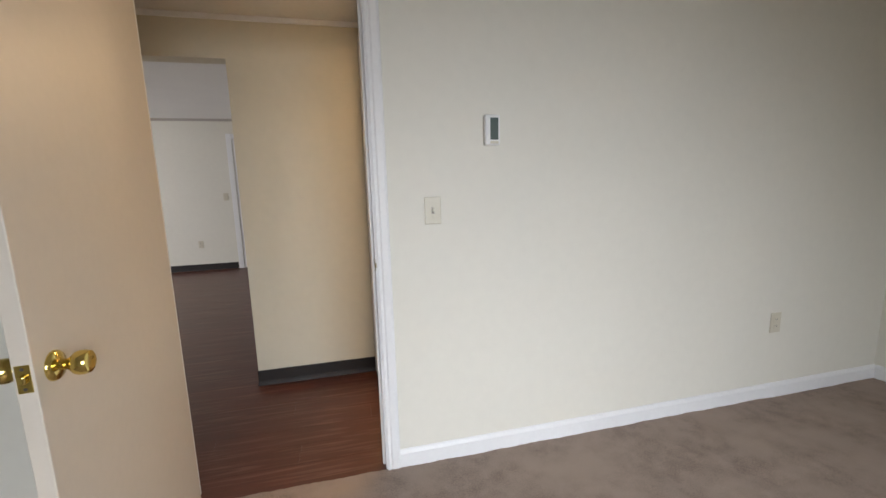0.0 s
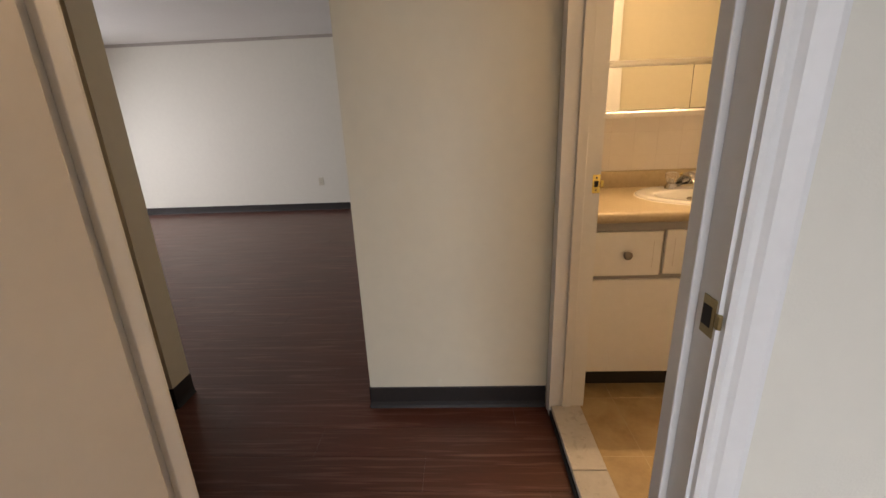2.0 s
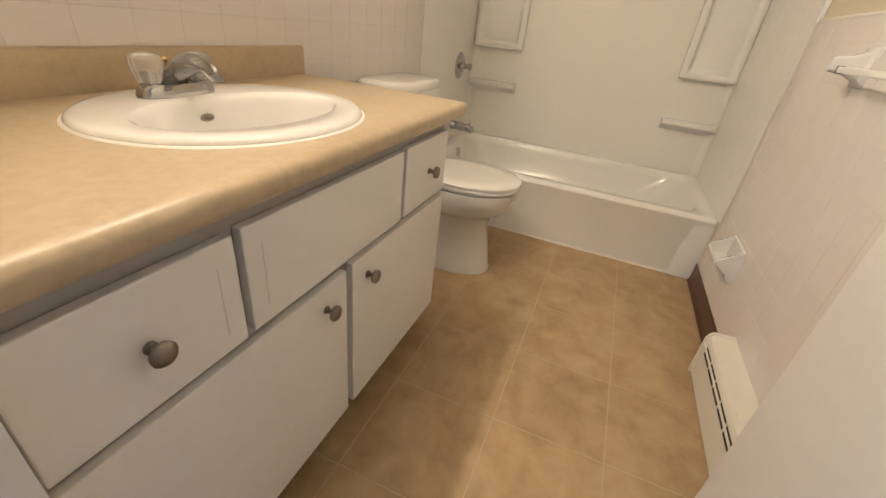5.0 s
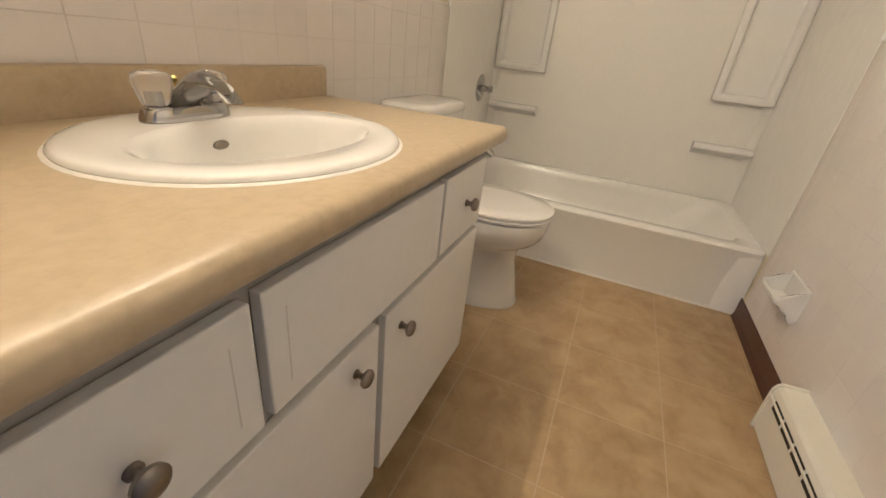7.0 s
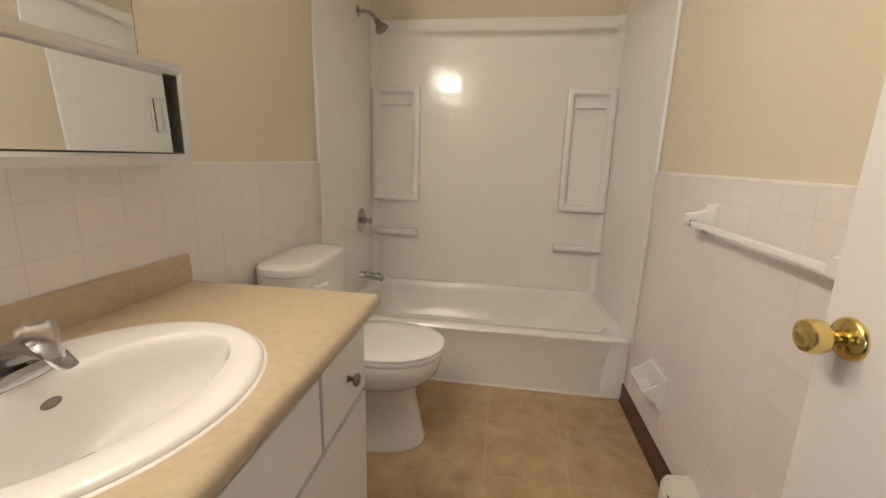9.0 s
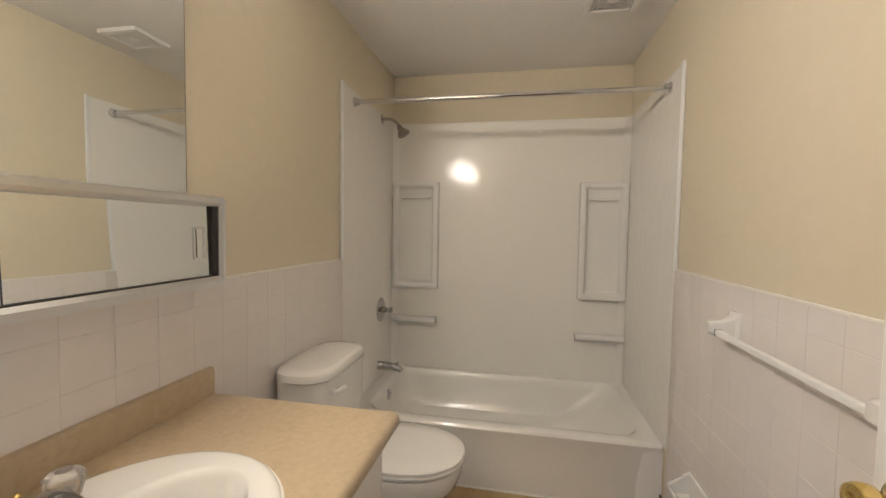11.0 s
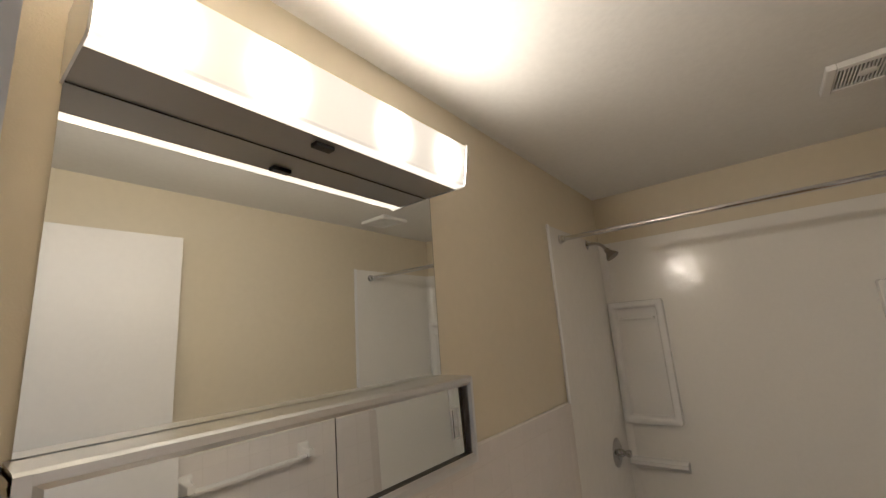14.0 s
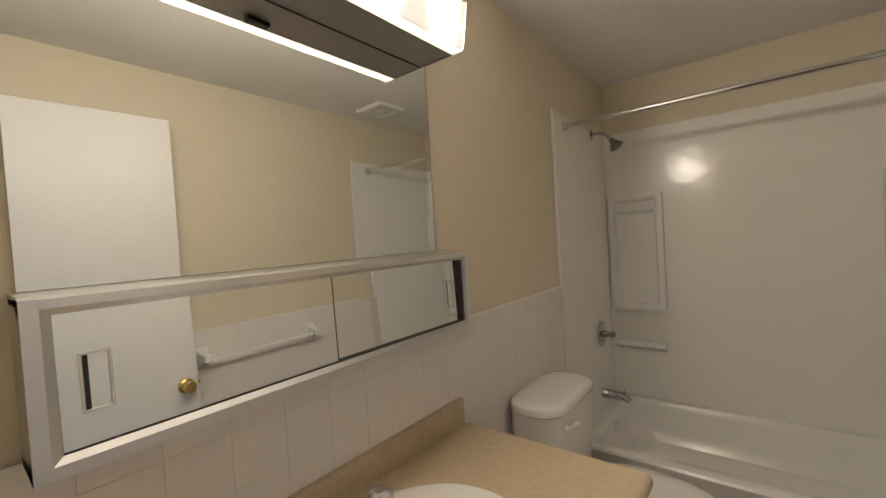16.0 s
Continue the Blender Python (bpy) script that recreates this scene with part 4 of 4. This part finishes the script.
# surround
su = thing("tub_surround", (2.62, -0.78, RIM), "glossy white acrylic tub surround with moulded shelves", "tub surround")
ST = 2.070
part("back_panel", box(B(), BX - 0.008, BX - 0.001, BW + 0.009, -0.009, RIM, ST, 0.002), M_SUR, su)
part("side_panel", box(B(), 2.224, BX - 0.009, -0.008, -0.001, RIM, ST, 0.002), M_SUR, su)
part("side_panel", box(B(), 2.224, BX - 0.009, BW + 0.001, BW + 0.008, RIM, ST, 0.002), M_SUR, su)
for y0, y1 in ((-0.0125, -0.001), (BW + 0.001, BW + 0.0125)):
    part("edge_strip", box(B(), 2.200, 2.224, y0, y1, TT - 0.004, ST + 0.004, 0.004), M_TRIM, su, "white edge strip")
for s, yc in ((-1, -0.009), (1, BW + 0.009)):
    cv = [(BX - 0.008, yc), (BX - 0.045, yc), (BX - 0.03, yc + s * 0.008), (BX - 0.017, yc + s * 0.02), (BX - 0.008, yc + s * 0.036)]
    part("corner_cove", prism(B(), cv, "z", RIM, ST), M_SUR, su, smooth=True)


def caddy(y0, y1, z0, z1):
    """Moulded corner caddy: raised frame round a shallow recess with a small bar."""
    xf, xb = BX - 0.056, BX - 0.008
    b = B()
    ro = [[(x, y, z) for (y, z, _) in round_rect(y0 + i, y1 - i, z0 + i, z1 - i, 0, 0.012, 4)] for x, i in ((xb, -0.003), (xf + 0.005, 0.0), (xf, 0.006), (xf, 0.028), (xf + 0.004, 0.033), (xb - 0.010, 0.044), (xb - 0.005, 0.054))]
    loft(b, ro, (False, True))
    c = part("corner_caddy", b, M_CADDY, su, smooth=True)
    part("caddy_bar", box(B(), xf + 0.006, xb - 0.004, y0 + 0.057, y1 - 0.057, z1 - 0.115, z1 - 0.100, 0.005), M_CADDY, c)


caddy(-0.332, -0.014, 0.935, 1.668)
caddy(BW + 0.010, -1.262, 0.908, 1.657)


def ledge(y0, y1, z):
    pr = [(BX - 0.008, z + 0.014), (BX - 0.058, z + 0.013), (BX - 0.072, z + 0.007), (BX - 0.074, z - 0.012), (BX - 0.066, z - 0.021), (BX - 0.03, z - 0.030), (BX - 0.008, z - 0.050)]
    b = prism(B(), swap([(z_, x_) for x_, z_ in pr]), "y", y0, y1)
    part("soap_ledge", b, M_CADDY, su, smooth=True)


ledge(-0.325, -0.016, 0.722)
ledge(BW + 0.012, -1.252, 0.668)

# shower fittings
VX = 2.765
sv = thing("shower_valve", (VX + 0.033, -0.008, 0.817), "chrome round shower valve with lever", "valve")
part("escutcheon", turned(B(), (VX + 0.033, -0.008, 0.817), (0, -1, 0), [(0, 0.078), (0.003, 0.078), (0.008, 0.068), (0.012, 0.040), (0.014, 0.022), (0.04, 0.018)], 36), M_DCHROME, sv, smooth=True)
hub = part("handle", turned(B(), (VX + 0.033, -0.046, 0.817), (0, -1, 0), [(0, 0.013), (0.012, 0.013), (0.016, 0.019), (0.034, 0.021), (0.040, 0.016), (0.041, 0.0)], 24), M_DCHROME, sv, smooth=True)
part("grip", tube(B(), [(VX + 0.001, -0.074, 0.817), (VX + 0.033, -0.074, 0.817), (VX + 0.065, -0.074, 0.817)], [0.005, 0.008, 0.005], 12), M_DCHROME, hub, smooth=True)
ts = thing("tub_spout", (VX, -0.008, 0.455), "chrome tub spout with a diverter knob", "faucet")
part("spout", tube(B(), [(VX, -0.008, 0.460), (VX, -0.012, 0.460), (VX, -0.06, 0.460), (VX, -0.12, 0.457), (VX, -0.148, 0.450), (VX, -0.160, 0.432)], [0.030, 0.027, 0.026, 0.024, 0.021, 0.016], 20), M_DCHROME, ts, smooth=True)
part("diverter_knob", turned(B(), (VX, -0.135, 0.472), (0, 0, 1), [(0, 0.004), (0.012, 0.004), (0.014, 0.008), (0.02, 0.007), (0.021, 0)], 12), M_DCHROME, ts, smooth=True)
sh = thing("wall_shower", (VX + 0.032, 0.0, 2.035), "chrome shower head on a bent arm", "shower head")
part("flange", turned(B(), (VX + 0.032, -0.006, 2.038), (0, -1, 0), [(0, 0.032), (0.004, 0.030), (0.010, 0.014), (0.011, 0.010)], 24), M_DCHROME, sh, smooth=True)
part("arm", tube(B(), [(VX + 0.032, -0.004, 2.038), (VX + 0.032, -0.05, 2.038), (VX + 0.032, -0.08, 2.030), (VX + 0.032, -0.105, 2.010), (VX + 0.032, -0.122, 1.986)], 0.010), M_DCHROME, sh, smooth=True)
part("head", turned(B(), (VX + 0.032, -0.118, 1.992), (0, -0.55, -0.83), [(0, 0.013), (0.012, 0.018), (0.022, 0.017), (0.030, 0.022), (0.05, 0.036), (0.062, 0.041), (0.066, 0.040), (0.065, 0.0)], 28), M_NICKEL, sh, "dull chrome bell-shaped head", True)
rd = thing("shower_rod", (2.358, -0.78, 2.012), "chrome straight shower curtain rod", "curtain rod")
part("rod", tube(B(), [(2.358, BW + 0.012, 2.012), (2.358, -1.0, 2.010), (2.358, -0.5, 2.010), (2.358, -0.012, 2.012)], 0.0125, 20), M_CHROME, rd, smooth=True)
for y, s in ((-0.008, -1), (BW + 0.008, 1)):
    part("flange", turned(B(), (2.358, y, 2.012), (0, s, 0), [(0, 0.026), (0.006, 0.026), (0.010, 0.021), (0.028, 0.018), (0.030, 0.014)], 24), M_CHROME, rd, smooth=True)

# ---- towel wall fittings ----
tw = thing("towel_bar", (1.37, BW, 1.06), "white ceramic towel bar on the tiled wall", "towel bar")
BZ = 1.044
for x in (1.69, 1.078):
    post = loft(B(), [[(px, BW + 0.006 + d, pz) for px, pz, _ in round_rect(x - w, x + w, BZ + 0.012 - h, BZ + 0.012 + h, 0, 0.008, 4)] for d, w, h in ((0, 0.036, 0.052), (0.008, 0.035, 0.050), (0.016, 0.024, 0.036), (0.045, 0.019, 0.024), (0.075, 0.019, 0.020), (0.084, 0.016, 0.017))])
    part("bracket", post, M_PORC, tw, "white ceramic bracket", True)
part("bar", box(B(), 1.078, 1.69, BW + 0.059, BW + 0.075, BZ - 0.008, BZ + 0.008, 0.003), M_WPLASTIC, tw, "white square bar")
# thin black plates imitate the shadow where the bar enters its brackets
for x in (1.6695, 1.0985):
    part("socket", box(B(), x - 0.0008, x + 0.0008, BW + 0.0575, BW + 0.0765, BZ - 0.0095, BZ + 0.0095, 0.0003), M_BLACK, tw, "black plate for the shade round the bar end")
ph = thing("toilet_paper_holder", (1.882, BW, 0.38), "empty white ceramic toilet paper holder", "paper holder")
PZ0, PZ1 = 0.304, 0.434
part("back_plate", box(B(), 1.794, 1.972, BW + 0.005, BW + 0.016, PZ0 + 0.01, PZ1, 0.005), M_PORC, ph)
for x in (1.803, 1.963):
    o = [(BW + 0.012, PZ1 - 0.002), (BW + 0.040, PZ1 - 0.026), (BW + 0.084, PZ1 - 0.052), (BW + 0.088, PZ1 - 0.062), (BW + 0.080, PZ1 - 0.076), (BW + 0.050, PZ1 - 0.088), (BW + 0.040, PZ0 + 0.020), (BW + 0.026, PZ0), (BW + 0.012, PZ0 + 0.002)]
    arm = prism(B(), o, "x", x - 0.009, x + 0.009)
    bmesh.ops.bevel(arm, geom=arm.edges[:], offset=0.003, segments=2, affect="EDGES")
    part("arm", arm, M_PORC, ph, "curved ceramic arm", True)
part("front_lip", box(B(), 1.810, 1.956, BW + 0.078, BW + 0.087, PZ1 - 0.078, PZ1 - 0.058, 0.003), M_PORC, ph)
part("lower_shelf", prism(B(), [(BW + 0.015, PZ0 + 0.048), (BW + 0.060, PZ0 + 0.046), (BW + 0.082, PZ0 + 0.070), (BW + 0.088, PZ0 + 0.066), (BW + 0.076, PZ0 + 0.050), (BW + 0.040, PZ0 + 0.020), (BW + 0.026, PZ0 + 0.004), (BW + 0.012, PZ0 + 0.002)], "x", 1.810, 1.956), M_PORC, ph)

he = thing("baseboard_heater", (1.2, BW, ZB), "cream enamelled electric baseboard heater with slots", "heater")
HX0, HX1, HY, HZ = 0.86, 1.550, BW + 0.085, ZB + 0.178
part("cover", prism(B(), [(BW + 0.003, ZB + 0.012), (HY, ZB + 0.012), (HY, HZ - 0.026), (HY - 0.006, HZ - 0.010), (HY - 0.016, HZ), (BW + 0.003, HZ + 0.004)], "x", HX0 + 0.01, HX1 - 0.01), M_HEAT, he)
for x0, x1 in ((HX0, HX0 + 0.012), (HX1 - 0.012, HX1)):
    part("end_cap", prism(B(), [(BW + 0.001, ZB + 0.002), (HY + 0.003, ZB + 0.002), (HY + 0.003, HZ - 0.024), (HY - 0.004, HZ - 0.006), (HY - 0.014, HZ + 0.004), (BW + 0.001, HZ + 0.008)], "x", x0, x1), M_HEAT, he)
for k in range(7):
    x = HX1 - 0.05 - k * 0.085
    part("slot", box(B(), x - 0.072, x, HY - 0.004, HY + 0.0012, HZ - 0.060, HZ - 0.044), M_DARK, he, "dark outlet slot")
for k in range(7):
    x = HX1 - 0.05 - k * 0.085
    part("thin_slot", box(B(), x - 0.072, x, HY - 0.004, HY + 0.0012, HZ - 0.036, HZ - 0.029), M_DARK, he, "narrow dark slot")
part("slot_lip", box(B(), HX0 + 0.014, HX1 - 0.014, HY - 0.001, HY + 0.006, HZ - 0.042, HZ - 0.036, 0.001), M_HEAT, he)

ve = thing("ceiling_vent", (2.26, -1.27, CEIL), "white plastic exhaust fan grille on the ceiling", "vent")
vx0, vx1, vy0, vy1 = 2.145, 2.375, -1.392, -1.15
vf = B()
for a, b, c, d in ((vx0, vx1, vy0, vy0 + 0.03), (vx0, vx1, vy1 - 0.03, vy1), (vx0, vx0 + 0.03, vy0 + 0.03, vy1 - 0.03), (vx1 - 0.03, vx1, vy0 + 0.03, vy1 - 0.03)):
    box(vf, a, b, c, d, CEIL - 0.024, CEIL - 0.001, 0.004)
part("frame", vf, M_WPLASTIC, ve)
part("backing", box(B(), vx0 + 0.02, vx1 - 0.02, vy0 + 0.02, vy1 - 0.02, CEIL - 0.006, CEIL - 0.002), M_DARK, ve, "dark fan opening")
for k in range(17):
    y = vy0 + 0.036 + k * 0.0106
    part("slat", box(B(), vx0 + 0.028, vx1 - 0.028, y, y + 0.005, CEIL - 0.020, CEIL - 0.007), M_WPLASTIC, ve)
part("hub", turned(B(), (2.26, -1.271, CEIL - 0.008), (0, 0, -1), [(0, 0.028), (0.013, 0.028), (0.015, 0.022), (0.015, 0)], 20), M_WPLASTIC, ve, "round centre boss", True)
hk = thing("brass_hook", (1.298, -0.50, 0.80), "small tarnished brass hook on the cabinet side", "hook")
part("hook", tube(B(), [(1.293, -0.50, 0.800), (1.308, -0.50, 0.800), (1.314, -0.50, 0.794), (1.314, -0.512, 0.788)], [0.004, 0.004, 0.005, 0.007], 10), M_BRASS, hk, smooth=True)

# ---- pieces: wall tiles, floor tiles, planks ----
PITCH = 0.1115
CAP = 1.117         # joint under the narrow top row


def tile_mesh(name, w, h, d, material, r=0.0012):
    b = B()
    loft(b, [round_rect(-w / 2, w / 2, -h / 2, h / 2, 0, 0.0015, 2), round_rect(-w / 2, w / 2, -h / 2, h / 2, d - r, 0.0015, 2), round_rect(-w / 2 + r, w / 2 - r, -h / 2 + r, h / 2 - r, d, 0.0015, 2)], (False, True))
    return solid(name, b, material)


def tile_wall(name, y, side, x_joint, x0, x1, label, skip):
    fld = struct(name, box(B(), x0, x1, *sorted((y + side * 0.0003, y + side * 0.0064)), ZB, TT - 0.004), M_GROUT, label)
    me = tile_mesh("tile", PITCH - 0.0013, PITCH - 0.0013, 0.0065, M_TILE, 0.0006)
    k0 = math.ceil((x0 - x_joint) / PITCH)
    cap = tile_mesh("cap_tile", PITCH - 0.0013, TT - CAP - 0.0013, 0.0065, M_TILE, 0.0006)
    rows = int((CAP - ZB) / PITCH + 0.01) + 1
    for k in range(k0, k0 + int((x1 - x0) / PITCH) + 1):
        xc = x_joint + (k + 0.5) * PITCH
        if xc + PITCH / 2 > x1 + 0.04:
            continue
        for j in range(-1, rows):
            zc = CAP - (j + 0.5) * PITCH if j >= 0 else (TT + CAP) / 2
            if zc < ZB - 0.02 or skip(xc, zc):
                continue
            ob = new("tile", me if j >= 0 else cap)
            ob.parent = fld
            ob.matrix_local = Matrix.Translation((min(xc, x1 - PITCH / 2), y + side * 0.0006, zc)) @ (Matrix.Rotation(radians(90), 4, "X") if side < 0 else Matrix.Rotation(radians(-90), 4, "X")) @ Matrix.Rotation(radians(random.uniform(-0.05, 0.05)), 4, "X") @ Matrix.Rotation(radians(random.uniform(-0.05, 0.05)), 4, "Y")
    return fld


tile_wall("wall_tile_vanity", 0.0, -1, 0.374, 0.248, 2.223, "white glazed square wall tiles behind the vanity", lambda x, z: x < 1.25 and z < 0.86)
tile_wall("wall_tile_towel", BW, 1, 0.376, 0.70, 2.223, "white glazed square wall tiles behind the towel bar", lambda x, z: x < 1.5 and z < 0.2)
for k, (y0, y1) in enumerate(((-0.0085, -0.0005), (BW + 0.0005, BW + 0.0085))):
    struct(f"trim_tile_cap_{k + 1}", box(B(), 0.246, 2.200, y0, y1, TT - 0.003, TT + 0.007, 0.003), M_CAULK, "cream caulk line over the tiles")

fb = bpy.data.objects["floor_bath"]
fme = tile_mesh("floor_tile", 0.3145, 0.3145, 0.0038, M_FLOOR, 0.0006)
for i in range(-3, 5):
    for j in range(-3, 3):
        xc, yc = 1.016 + (i + 0.5) * 0.318, -0.890 + (j + 0.5) * 0.318
        if xc > 2.42 or yc > 0.05 or xc < 0.2 or yc < -1.7:
            continue
        ob = new("floor_tile", fme)
        ob.parent = fb
        xa, xb = max(xc - 0.159, 0.2335), xc + 0.159
        ya, yb = max(yc - 0.159, BW + 0.001), min(yc + 0.159, -0.001)
        ob.matrix_local = Matrix.Translation(((xa + xb) / 2, (ya + yb) / 2, ZB - 0.0035)) @ Matrix.Diagonal(((xb - xa) / 0.318, (yb - ya) / 0.318, 1, 1))

fh = bpy.data.objects["floor_hall"]
PW, PL = 0.152, 1.22
pme = tile_mesh("plank", PL - 0.0006, PW - 0.0005, 0.006, M_PLANK, 0.0005)
row = 0
y = -1.602
while y < 3.9:
    x = -6.0 - (row * 0.43) % PL
    while x < 0.12:
        xa, xb = max(x, -6.0), min(x + PL, 0.119)
        if xb - xa > 0.03 and not (y < -0.5 and xb < -2.5):
            ob = new("plank", pme)
            ob.parent = fh
            ob.matrix_local = Matrix.Translation(((xa + xb) / 2, y + PW / 2, -0.0055)) @ Matrix.Diagonal(((xb - xa) / PL, 1, 1, 1))
        x += PL
    y += PW
    row += 1
